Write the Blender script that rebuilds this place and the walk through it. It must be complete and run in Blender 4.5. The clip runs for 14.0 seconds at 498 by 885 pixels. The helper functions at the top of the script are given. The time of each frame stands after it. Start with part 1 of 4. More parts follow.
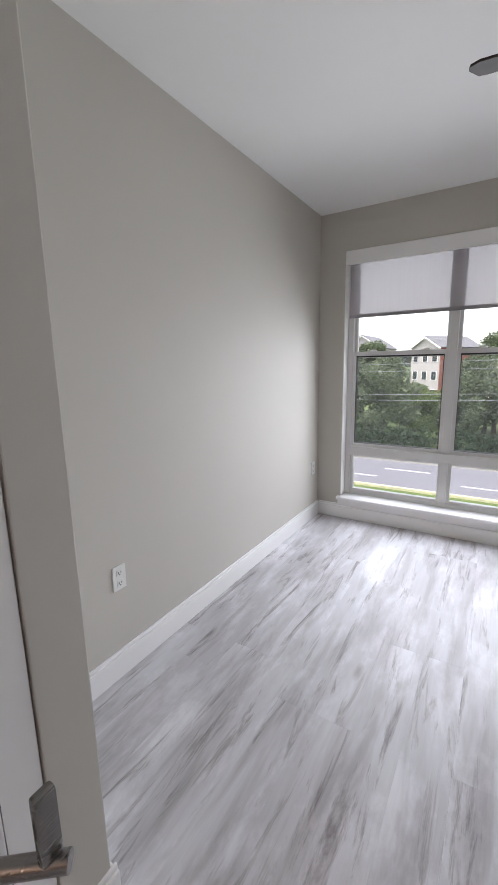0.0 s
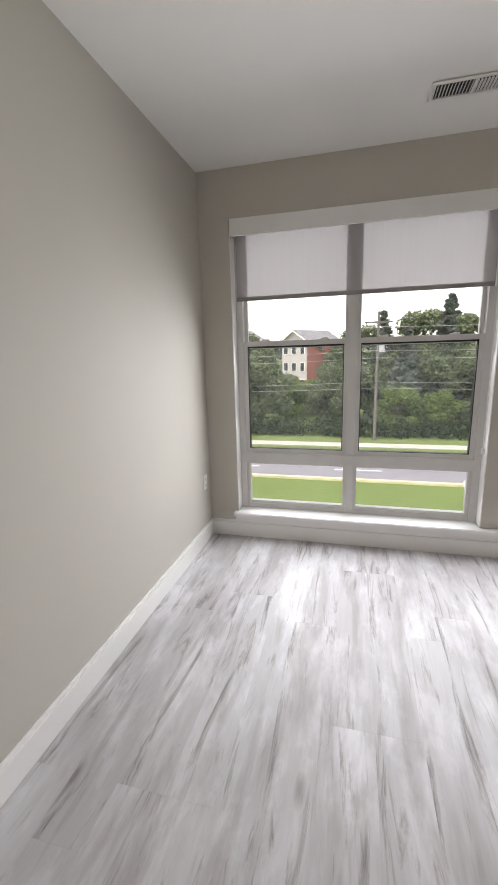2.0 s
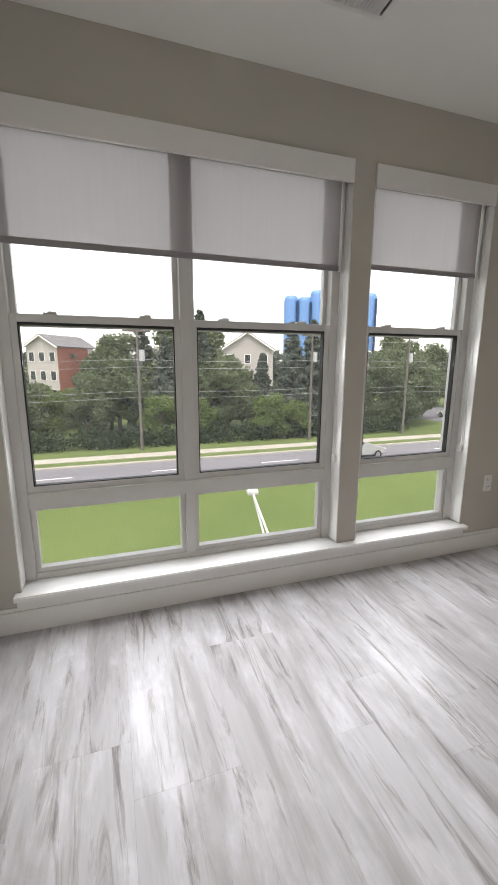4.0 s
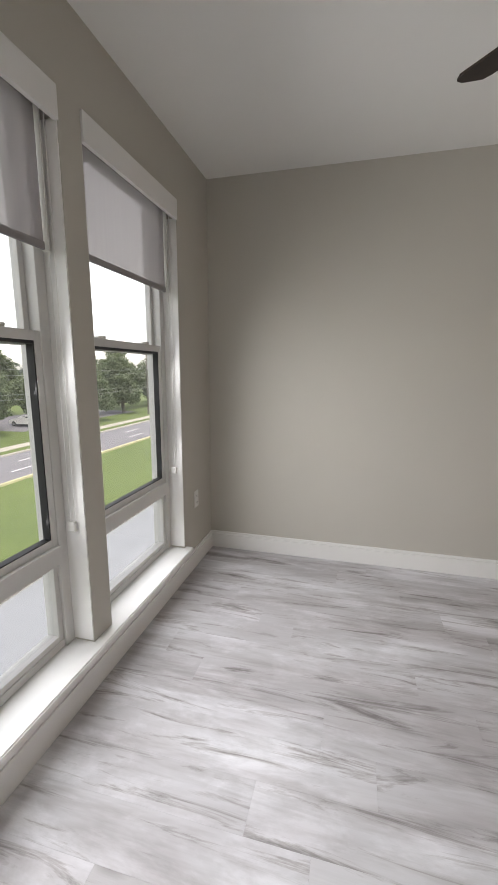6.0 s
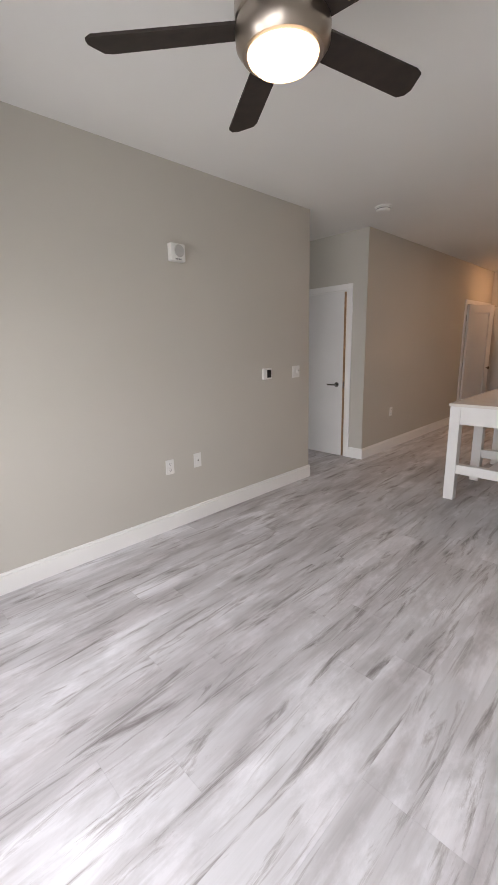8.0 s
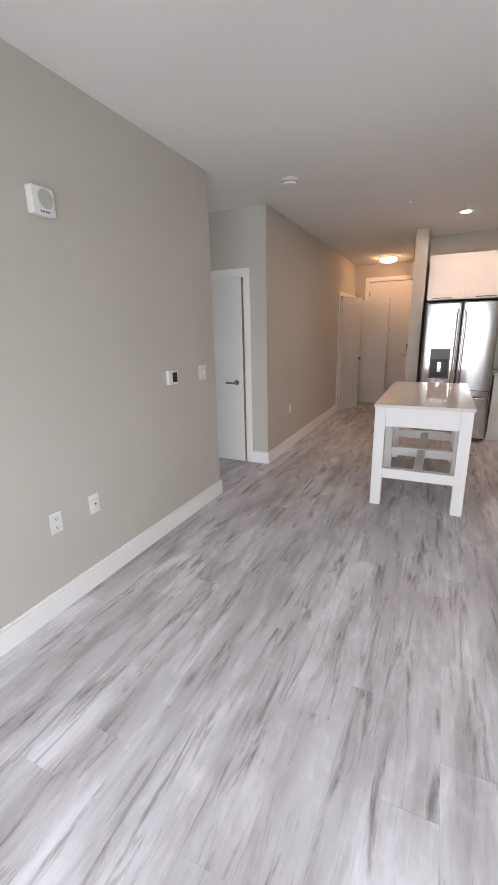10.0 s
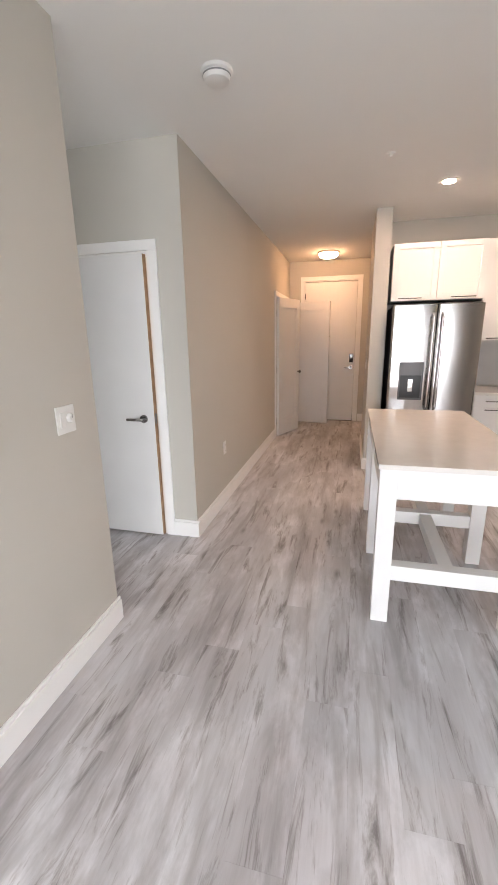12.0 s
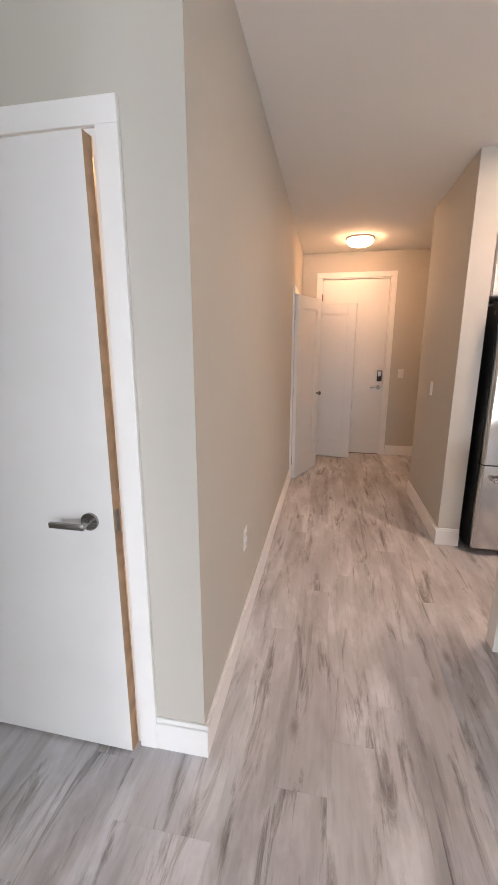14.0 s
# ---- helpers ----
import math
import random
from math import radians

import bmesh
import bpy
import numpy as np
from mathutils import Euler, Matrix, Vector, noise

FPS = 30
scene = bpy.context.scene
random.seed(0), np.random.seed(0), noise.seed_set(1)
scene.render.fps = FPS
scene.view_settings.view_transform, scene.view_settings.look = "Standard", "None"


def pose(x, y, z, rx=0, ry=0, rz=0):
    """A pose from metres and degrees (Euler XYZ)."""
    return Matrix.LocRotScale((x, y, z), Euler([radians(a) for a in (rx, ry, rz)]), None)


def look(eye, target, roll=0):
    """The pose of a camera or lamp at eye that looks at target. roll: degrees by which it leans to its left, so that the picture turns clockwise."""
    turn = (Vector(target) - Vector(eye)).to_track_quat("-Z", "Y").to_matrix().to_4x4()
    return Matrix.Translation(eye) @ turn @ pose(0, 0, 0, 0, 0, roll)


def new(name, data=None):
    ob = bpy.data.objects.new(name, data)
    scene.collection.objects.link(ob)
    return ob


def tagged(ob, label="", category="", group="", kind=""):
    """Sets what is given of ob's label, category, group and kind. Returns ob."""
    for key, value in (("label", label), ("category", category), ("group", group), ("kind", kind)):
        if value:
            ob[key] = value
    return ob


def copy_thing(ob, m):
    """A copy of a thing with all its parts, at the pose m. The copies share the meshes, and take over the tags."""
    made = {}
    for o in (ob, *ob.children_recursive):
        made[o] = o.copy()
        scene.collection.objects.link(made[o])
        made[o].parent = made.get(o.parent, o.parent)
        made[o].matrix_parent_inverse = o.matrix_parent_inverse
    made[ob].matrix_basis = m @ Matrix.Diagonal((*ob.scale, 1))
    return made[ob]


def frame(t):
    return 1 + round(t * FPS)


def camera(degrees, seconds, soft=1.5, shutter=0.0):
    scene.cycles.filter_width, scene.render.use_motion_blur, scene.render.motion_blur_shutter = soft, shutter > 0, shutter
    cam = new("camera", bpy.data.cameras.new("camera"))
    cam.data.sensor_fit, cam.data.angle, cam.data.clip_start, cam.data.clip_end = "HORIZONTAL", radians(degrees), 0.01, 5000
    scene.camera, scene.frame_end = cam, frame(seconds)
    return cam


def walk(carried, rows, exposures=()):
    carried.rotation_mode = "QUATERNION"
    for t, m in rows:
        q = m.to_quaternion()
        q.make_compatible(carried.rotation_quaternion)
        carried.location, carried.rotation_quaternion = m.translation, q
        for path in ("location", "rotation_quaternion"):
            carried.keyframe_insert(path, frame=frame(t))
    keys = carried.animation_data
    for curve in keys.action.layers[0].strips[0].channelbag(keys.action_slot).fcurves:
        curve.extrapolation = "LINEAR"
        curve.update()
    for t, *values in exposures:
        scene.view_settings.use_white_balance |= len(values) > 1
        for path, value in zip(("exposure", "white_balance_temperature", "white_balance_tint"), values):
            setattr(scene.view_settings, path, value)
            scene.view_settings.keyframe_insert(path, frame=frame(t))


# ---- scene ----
cam = camera(63.4, 14.0)
PATH = [
    (0, (1.451, -3.627, 1.472), (0.419, -1.957, 1.093), -1.1),
    (0.5, (1.392, -3.627, 1.457), (0.492, -1.881, 1.081), -1.3),
    (1, (1.281, -3.495, 1.487), (0.58, -1.664, 1.09), -1.9),
    (1.5, (1.19, -3.32, 1.446), (0.666, -1.447, 0.978), -2.9),
    (2, (1.13, -3.008, 1.469), (0.632, -1.117, 1.044), -1.6),
    (2.2, (1.134, -2.908, 1.448), (0.68, -1.028, 0.939), -1.1),
    (4.3, (0.622, -1.972, 1.348), (1.55, -0.245, 0.956), -1.2),
    (4.5, (0.58, -1.886, 1.374), (1.698, -0.296, 0.902), -1.6),
    (5, (0.606, -1.632, 1.366), (1.925, -0.183, 0.966), -2.2),
    (5.5, (0.671, -1.37, 1.384), (2.251, -0.181, 1.087), -0.4),
    (6, (0.625, -1.079, 1.423), (2.53, -0.585, 1.068), 0.2),
    (6.5, (0.722, -0.939, 1.437), (2.699, -0.92, 1.138), -2.2),
    (7, (0.832, -0.822, 1.427), (2.795, -1.044, 1.117), -1.4),
    (7.5, (0.854, -0.745, 1.407), (2.656, -1.491, 0.966), 0.6),
    (8, (0.901, -0.629, 1.436), (2.295, -1.988, 0.979), -1.6),
    (8.5, (0.946, -0.613, 1.442), (2.189, -2.115, 0.998), -1.0),
    (8.7, (0.991, -0.648, 1.44), (2.183, -2.19, 0.989), -1.6),
    (10.8, (2.045, -1.474, 1.551), (2.777, -3.254, 1.006), -0.1),
    (11, (2.063, -1.663, 1.476), (2.795, -3.449, 0.953), -0.0),
    (11.5, (2.272, -2.046, 1.506), (2.692, -3.909, 0.912), -2.5),
    (11.6, (2.298, -2.117, 1.483), (2.69, -3.99, 0.902), -2.3),
    (12, (2.366, -2.449, 1.521), (2.843, -4.324, 1.012), -1.0),
    (12.5, (2.54, -2.82, 1.502), (2.984, -4.707, 1.008), -1.2),
    (13, (2.722, -3.225, 1.507), (2.999, -5.135, 0.983), -2.9),
    (13.5, (2.891, -3.626, 1.509), (3.395, -5.488, 0.979), -0.4),
    (14, (3.086, -3.98, 1.503), (3.455, -5.892, 1.046), -0.0),
]
LIGHT_ROWS = [(0.0, 2.39, 6400, 14), (0.8, 2.46, 6750, 13), (2.2, 2.31, 6950, 13), (4.5, 2.07, 7000, 11), (5.5, 2.01, 7000, 11), (6.5, 2.28, 7050, 13), (8.5, 2.60, 6850, 15), (11.0, 3.20, 6440, 12), (12.0, 3.48, 6640, 12), (13.0, 3.48, 6790, 13), (14.0, 3.61, 6490, 13)]
walk(cam, [(t, look(eye, target, roll)) for t, eye, target, roll in PATH], LIGHT_ROWS)
SKY = 0.12
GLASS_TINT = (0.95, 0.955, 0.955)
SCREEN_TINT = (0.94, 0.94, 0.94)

# ---- light ----
world = bpy.data.worlds.new("overcast_sky")
scene.world = world
world.use_nodes = True
wn, wl = world.node_tree.nodes, world.node_tree.links
wn.clear()
sky = wn.new("ShaderNodeTexSky")
sky.sky_type, sky.sun_disc = "NISHITA", False
sky.sun_elevation, sky.sun_rotation = radians(70), radians(200)
sky.air_density, sky.dust_density, sky.ozone_density = 1.0, 1.5, 1.0
grey = wn.new("ShaderNodeHueSaturation")
grey.inputs["Saturation"].default_value = 0.25
back = wn.new("ShaderNodeBackground")
back.inputs["Strength"].default_value = SKY
wout = wn.new("ShaderNodeOutputWorld")
wl.new(sky.outputs[0], grey.inputs["Color"])
wl.new(grey.outputs[0], back.inputs["Color"])
wl.new(back.outputs[0], wout.inputs["Surface"])

sun_data = bpy.data.lights.new("sun", "SUN")
sun_data.energy, sun_data.angle, sun_data.color = 1.0, radians(25), (1.0, 0.96, 0.9)
sun = new("sun", sun_data)
sun.matrix_world = look((0, 0, 40), (0 + math.sin(radians(200)) * -20, 40 * 0.3, 0))



def window_sky_stand_in(x0, x1, z0, z1, watts, shares=(0.16, 0.33, 0.51), tilt=17):
    """Lamp strips added in the clear part of a window to stand in for the sky: they face a little down, the higher ones
    see more sky.
    """
    high = (z1 - z0) / len(shares)
    for k, share in enumerate(shares):
        d = bpy.data.lights.new("window_sky_stand_in", "AREA")
        d.shape, d.size, d.size_y, d.energy, d.color = "RECTANGLE", x1 - x0, high, watts * share, (0.89, 0.93, 1.0)
        d.spread = radians(152)
        o = new("window_sky_stand_in", d)
        o.matrix_world = pose((x0 + x1) / 2, 0.045, z0 + (k + 0.5) * high, -90 + tilt, 0, 0)


window_sky_stand_in(0.30, 1.96, 0.25, 1.85, 6.2)
window_sky_stand_in(2.23, 2.97, 0.25, 1.85, 2.9)
# added lamp in the assumed, unseen side-room window
window_sky_stand_in(3.90, 5.10, 0.25, 2.35, 2.5)


# ---- materials ----
def nodes_of(name):
    m = bpy.data.materials.new(name)
    m.use_nodes = True
    n, l = m.node_tree.nodes, m.node_tree.links
    return m, n, l, n["Principled BSDF"]


def plain(name, base, rough=0.5, metal=0.0, vary=0.06, scale=6.0, bump=0.0, bump_scale=200.0, coat=0.0):
    """A painted or cast surface: broad faint mottling, fine relief."""
    m, n, l, b = nodes_of(name)
    tc = n.new("ShaderNodeTexCoord")
    big = n.new("ShaderNodeTexNoise")
    big.inputs["Scale"].default_value, big.inputs["Detail"].default_value = scale, 5
    ramp = n.new("ShaderNodeValToRGB")
    ramp.color_ramp.elements[0].color = (*[c * (1 - vary) for c in base], 1)
    ramp.color_ramp.elements[1].color = (*[min(1, c * (1 + vary)) for c in base], 1)
    ramp.color_ramp.elements[0].position, ramp.color_ramp.elements[1].position = 0.3, 0.7
    l.new(tc.outputs["Object"], big.inputs["Vector"])
    l.new(big.outputs["Fac"], ramp.inputs["Fac"])
    l.new(ramp.outputs["Color"], b.inputs["Base Color"])
    b.inputs["Roughness"].default_value, b.inputs["Metallic"].default_value = rough, metal
    b.inputs["Coat Weight"].default_value = coat
    if bump:
        fine = n.new("ShaderNodeTexNoise")
        fine.inputs["Scale"].default_value, fine.inputs["Detail"].default_value = bump_scale, 3
        bp = n.new("ShaderNodeBump")
        bp.inputs["Strength"].default_value, bp.inputs["Distance"].default_value = bump, 0.002
        l.new(tc.outputs["Object"], fine.inputs["Vector"])
        l.new(fine.outputs["Fac"], bp.inputs["Height"])
        l.new(bp.outputs["Normal"], b.inputs["Normal"])
    return m


def brushed(name, base, rough, axis=2, vary=0.12):
    """Brushed metal with fine streaks along one axis."""
    m, n, l, b = nodes_of(name)
    tc, mp = n.new("ShaderNodeTexCoord"), n.new("ShaderNodeMapping")
    sc = [260.0, 260.0, 260.0]
    sc[axis] = 3.0
    mp.inputs["Scale"].default_value = sc
    no = n.new("ShaderNodeTexNoise")
    no.inputs["Scale"].default_value, no.inputs["Detail"].default_value = 1.0, 3
    rg = n.new("ShaderNodeMapRange")
    rg.inputs["To Min"].default_value, rg.inputs["To Max"].default_value = rough * (1 - vary), rough * (1 + 2 * vary)
    l.new(tc.outputs["Object"], mp.inputs["Vector"])
    l.new(mp.outputs["Vector"], no.inputs["Vector"])
    l.new(no.outputs["Fac"], rg.inputs["Value"])
    l.new(rg.outputs["Result"], b.inputs["Roughness"])
    b.inputs["Base Color"].default_value, b.inputs["Metallic"].default_value = (*base, 1), 1.0
    return m


def plank_wood(name):
    """Weathered grey oak print: streaks along y, dark cracks, knots, a tone for each board."""
    m, n, l, b = nodes_of(name)
    tc, oi = n.new("ShaderNodeTexCoord"), n.new("ShaderNodeObjectInfo")
    sh = n.new("ShaderNodeVectorMath")
    sh.operation = "MULTIPLY_ADD"
    l.new(oi.outputs["Random"], sh.inputs[0])
    sh.inputs[1].default_value = (37.0, 91.0, 13.0)
    l.new(tc.outputs["Object"], sh.inputs[2])

    def streak(sx, sy, detail, rough, dist, source=None):
        mp = n.new("ShaderNodeMapping")
        mp.inputs["Scale"].default_value = (sx, sy, 1.0)
        no = n.new("ShaderNodeTexNoise")
        no.inputs["Scale"].default_value, no.inputs["Detail"].default_value = 1.0, detail
        no.inputs["Roughness"].default_value, no.inputs["Distortion"].default_value = rough, dist
        l.new(source or sh.outputs[0], mp.inputs["Vector"])
        l.new(mp.outputs["Vector"], no.inputs["Vector"])
        return no.outputs["Fac"]

    def ramp(fac, stops):
        r = n.new("ShaderNodeValToRGB")
        while len(r.color_ramp.elements) < len(stops):
            r.color_ramp.elements.new(0.5)
        for e, (p, c) in zip(r.color_ramp.elements, stops):
            e.position, e.color = p, (*c, 1)
        l.new(fac, r.inputs["Fac"])
        return r.outputs["Color"]

    def mix(kind, fac, a, c):
        x = n.new("ShaderNodeMix")
        x.data_type, x.blend_type = "RGBA", kind
        x.inputs[0].default_value = fac
        l.new(a, x.inputs[6])
        l.new(c, x.inputs[7])
        return x.outputs[2]

    geo = n.new("ShaderNodeNewGeometry")
    here = geo.outputs["Position"]
    broad = ramp(streak(3.4, 0.8, 5, 0.6, 0.5, here), [(0.30, (0.445, 0.428, 0.438)), (0.50, (0.555, 0.547, 0.565)), (0.68, (0.67, 0.672, 0.695))])
    grain = ramp(streak(48.0, 2.6, 5, 0.72, 0.7, here), [(0.30, (0.89, 0.885, 0.88)), (0.58, (1, 1, 1))])
    cracks = ramp(streak(15.0, 1.6, 6, 0.7, 0.7), [(0.32, (0.33, 0.305, 0.29)), (0.39, (0.66, 0.635, 0.62)), (0.46, (1, 1, 1))])
    bands = ramp(streak(8.0, 1.1, 4, 0.6, 0.4, here), [(0.36, (0.68, 0.66, 0.65)), (0.52, (1, 1, 1))])
    white = ramp(streak(5.0, 2.0, 6, 0.68, 0.25), [(0.49, (1, 1, 1)), (0.62, (1.25, 1.25, 1.26))])
    vo = n.new("ShaderNodeTexVoronoi")
    mp = n.new("ShaderNodeMapping")
    mp.inputs["Scale"].default_value = (4.6, 1.5, 1.0)
    l.new(sh.outputs[0], mp.inputs["Vector"])
    l.new(mp.outputs["Vector"], vo.inputs["Vector"])
    vo.inputs["Scale"].default_value = 1.0
    knots = ramp(vo.outputs["Distance"], [(0.03, (0.34, 0.31, 0.29)), (0.075, (0.72, 0.70, 0.68)), (0.12, (1, 1, 1))])
    col = mix("MULTIPLY", 0.7, broad, grain)
    col = mix("MULTIPLY", 0.85, col, cracks)
    col = mix("MULTIPLY", 0.8, col, bands)
    col = mix("MULTIPLY", 0.9, col, white)
    col = mix("MULTIPLY", 0.7, col, knots)
    tone = n.new("ShaderNodeMapRange")
    tone.inputs["To Min"].default_value, tone.inputs["To Max"].default_value = 0.96, 1.04
    l.new(oi.outputs["Random"], tone.inputs["Value"])
    hs = n.new("ShaderNodeHueSaturation")
    l.new(tone.outputs["Result"], hs.inputs["Value"])
    l.new(col, hs.inputs["Color"])
    l.new(hs.outputs["Color"], b.inputs["Base Color"])
    b.inputs["Roughness"].default_value = 0.44
    b.inputs["Specular IOR Level"].default_value = 0.4
    bp = n.new("ShaderNodeBump")
    bp.inputs["Strength"].default_value, bp.inputs["Distance"].default_value = 0.15, 0.001
    l.new(grain, bp.inputs["Height"])
    l.new(bp.outputs["Normal"], b.inputs["Normal"])
    return m


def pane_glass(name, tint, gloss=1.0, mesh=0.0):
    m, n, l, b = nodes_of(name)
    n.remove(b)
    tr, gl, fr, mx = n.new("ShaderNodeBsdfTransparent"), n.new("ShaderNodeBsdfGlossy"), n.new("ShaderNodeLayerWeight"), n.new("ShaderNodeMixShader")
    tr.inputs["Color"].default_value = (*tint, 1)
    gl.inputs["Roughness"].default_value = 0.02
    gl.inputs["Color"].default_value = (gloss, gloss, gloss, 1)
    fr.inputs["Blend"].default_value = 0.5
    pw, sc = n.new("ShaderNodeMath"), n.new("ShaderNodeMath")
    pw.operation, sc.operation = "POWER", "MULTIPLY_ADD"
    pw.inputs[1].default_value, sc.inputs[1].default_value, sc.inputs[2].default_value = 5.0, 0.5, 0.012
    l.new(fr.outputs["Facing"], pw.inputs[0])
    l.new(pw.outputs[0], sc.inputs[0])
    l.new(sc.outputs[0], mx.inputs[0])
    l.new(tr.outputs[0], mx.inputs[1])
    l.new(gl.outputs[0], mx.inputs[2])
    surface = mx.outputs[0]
    if mesh:  # the fine grey insect mesh, which scatters daylight
        tl, veil = n.new("ShaderNodeBsdfTranslucent"), n.new("ShaderNodeMixShader")
        tl.inputs["Color"].default_value = (0.62, 0.66, 0.67, 1)
        veil.inputs[0].default_value = mesh
        l.new(surface, veil.inputs[1])
        l.new(tl.outputs[0], veil.inputs[2])
        surface = veil.outputs[0]
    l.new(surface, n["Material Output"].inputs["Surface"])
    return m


def shade_cloth(name, base):
    """Woven solar-screen cloth that lets part of the light through."""
    m, n, l, b = nodes_of(name)
    n.remove(b)
    tc, wv = n.new("ShaderNodeTexCoord"), n.new("ShaderNodeTexNoise")
    mp = n.new("ShaderNodeMapping")
    mp.inputs["Scale"].default_value = (90.0, 90.0, 2.5)
    wv.inputs["Scale"].default_value, wv.inputs["Detail"].default_value = 1.0, 3
    rp = n.new("ShaderNodeValToRGB")
    rp.color_ramp.elements[0].color = (*[c * 0.93 for c in base], 1)
    rp.color_ramp.elements[1].color = (*base, 1)
    df, tl, tr = n.new("ShaderNodeBsdfDiffuse"), n.new("ShaderNodeBsdfTranslucent"), n.new("ShaderNodeBsdfTransparent")
    m1, m2 = n.new("ShaderNodeMixShader"), n.new("ShaderNodeMixShader")
    l.new(tc.outputs["Object"], mp.inputs["Vector"])
    l.new(mp.outputs["Vector"], wv.inputs["Vector"])
    l.new(wv.outputs["Fac"], rp.inputs["Fac"])
    l.new(rp.outputs["Color"], df.inputs["Color"])
    l.new(rp.outputs["Color"], tl.inputs["Color"])
    tr.inputs["Color"].default_value = (1.0, 0.94, 0.91, 1)
    m1.inputs[0].default_value, m2.inputs[0].default_value = 0.4, 0.11
    l.new(df.outputs[0], m1.inputs[1])
    l.new(tl.outputs[0], m1.inputs[2])
    l.new(m1.outputs[0], m2.inputs[1])
    l.new(tr.outputs[0], m2.inputs[2])
    l.new(m2.outputs[0], n["Material Output"].inputs["Surface"])
    return m


def glow(name, color, strength):
    m, n, l, b = nodes_of(name)
    b.inputs["Base Color"].default_value = (0.9, 0.88, 0.84, 1)
    b.inputs["Emission Color"].default_value = (*color, 1)
    b.inputs["Emission Strength"].default_value = strength
    b.inputs["Roughness"].default_value = 0.4
    return m


def leafy(name, dark, light):
    """Leaves that let part of the daylight through."""
    m, n, l, b = nodes_of(name)
    g = n.new("ShaderNodeNewGeometry")
    rp = n.new("ShaderNodeValToRGB")
    rp.color_ramp.elements[0].color, rp.color_ramp.elements[1].color = (*dark, 1), (*light, 1)
    l.new(g.outputs["Random Per Island"], rp.inputs["Fac"])
    l.new(rp.outputs["Color"], b.inputs["Base Color"])
    b.inputs["Roughness"].default_value = 0.6
    b.inputs["Specular IOR Level"].default_value = 0.2
    tl, mx = n.new("ShaderNodeBsdfTranslucent"), n.new("ShaderNodeMixShader")
    mx.inputs[0].default_value = 0.4
    l.new(rp.outputs["Color"], tl.inputs["Color"])
    l.new(b.outputs[0], mx.inputs[1])
    l.new(tl.outputs[0], mx.inputs[2])
    l.new(mx.outputs[0], n["Material Output"].inputs["Surface"])
    return m


PAINT = plain("taupe_wall_paint", (0.548, 0.524, 0.472), 0.7, vary=0.02, scale=1.2, bump=0.12, bump_scale=350)
CEIL = plain("ceiling_paint", (0.83, 0.825, 0.80), 0.85, vary=0.015, scale=1.0, bump=0.15, bump_scale=300)
TRIM = plain("white_trim_paint", (0.85, 0.845, 0.83), 0.38, vary=0.02, scale=3, bump=0.05, bump_scale=120)
DOOR = plain("white_door_paint", (0.78, 0.775, 0.765), 0.42, vary=0.03, scale=2, bump=0.08, bump_scale=90)
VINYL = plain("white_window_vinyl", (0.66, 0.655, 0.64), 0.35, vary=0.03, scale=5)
SILL = plain("sill_white_gloss_paint", (0.88, 0.88, 0.87), 0.3, vary=0.03, scale=4, bump=0.05)
GASKET = plain("black_gasket", (0.02, 0.021, 0.024), 0.55)
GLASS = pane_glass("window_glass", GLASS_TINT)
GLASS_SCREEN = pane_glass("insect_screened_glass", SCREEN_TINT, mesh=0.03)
CLOTH = shade_cloth("solar_shade_cloth", (0.44, 0.41, 0.42))
HEM = plain("shade_hem_bar", (0.30, 0.285, 0.29), 0.6)
FLOOR = plank_wood("grey_weathered_plank")
UNDER = plain("underlay", (0.10, 0.09, 0.085), 0.9)
STEEL = brushed("stainless_steel", (0.62, 0.61, 0.60), 0.15, axis=2)
NICKEL = brushed("satin_nickel", (0.30, 0.29, 0.28), 0.25, axis=0)
FAN_NICKEL = brushed("warm_brushed_nickel", (0.44, 0.385, 0.335), 0.3, axis=0)
BRONZE_BLADE = plain("espresso_fan_blade", (0.024, 0.016, 0.012), 0.62, vary=0.3, scale=18)
BLACK = plain("black_plastic", (0.015, 0.015, 0.016), 0.4)
FRIDGE_SIDE = plain("black_fridge_side", (0.02, 0.019, 0.019), 0.5, bump=0.2, bump_scale=500)
PLATE = plain("white_plastic_plate", (0.78, 0.775, 0.75), 0.35, vary=0.02)
CABINET = plain("white_cabinet_lacquer", (0.78, 0.765, 0.75), 0.4, vary=0.02, scale=2)
# white quartz with the downlights' warm light tinted into its colour
QUARTZ = plain("warm_lit_white_quartz", (0.78, 0.745, 0.70), 0.06, vary=0.03, scale=14)
TILE = plain("pale_backsplash", (0.58, 0.57, 0.56), 0.3, vary=0.03, scale=4)
FAN_GLOW = glow("fan_light_glass", (1.0, 0.68, 0.38), 0.45)
HALL_GLOW = glow("hall_light_glass", (1.0, 0.54, 0.27), 5.6)
CAN_GLOW = glow("downlight_lens", (1.0, 0.70, 0.52), 57.0)


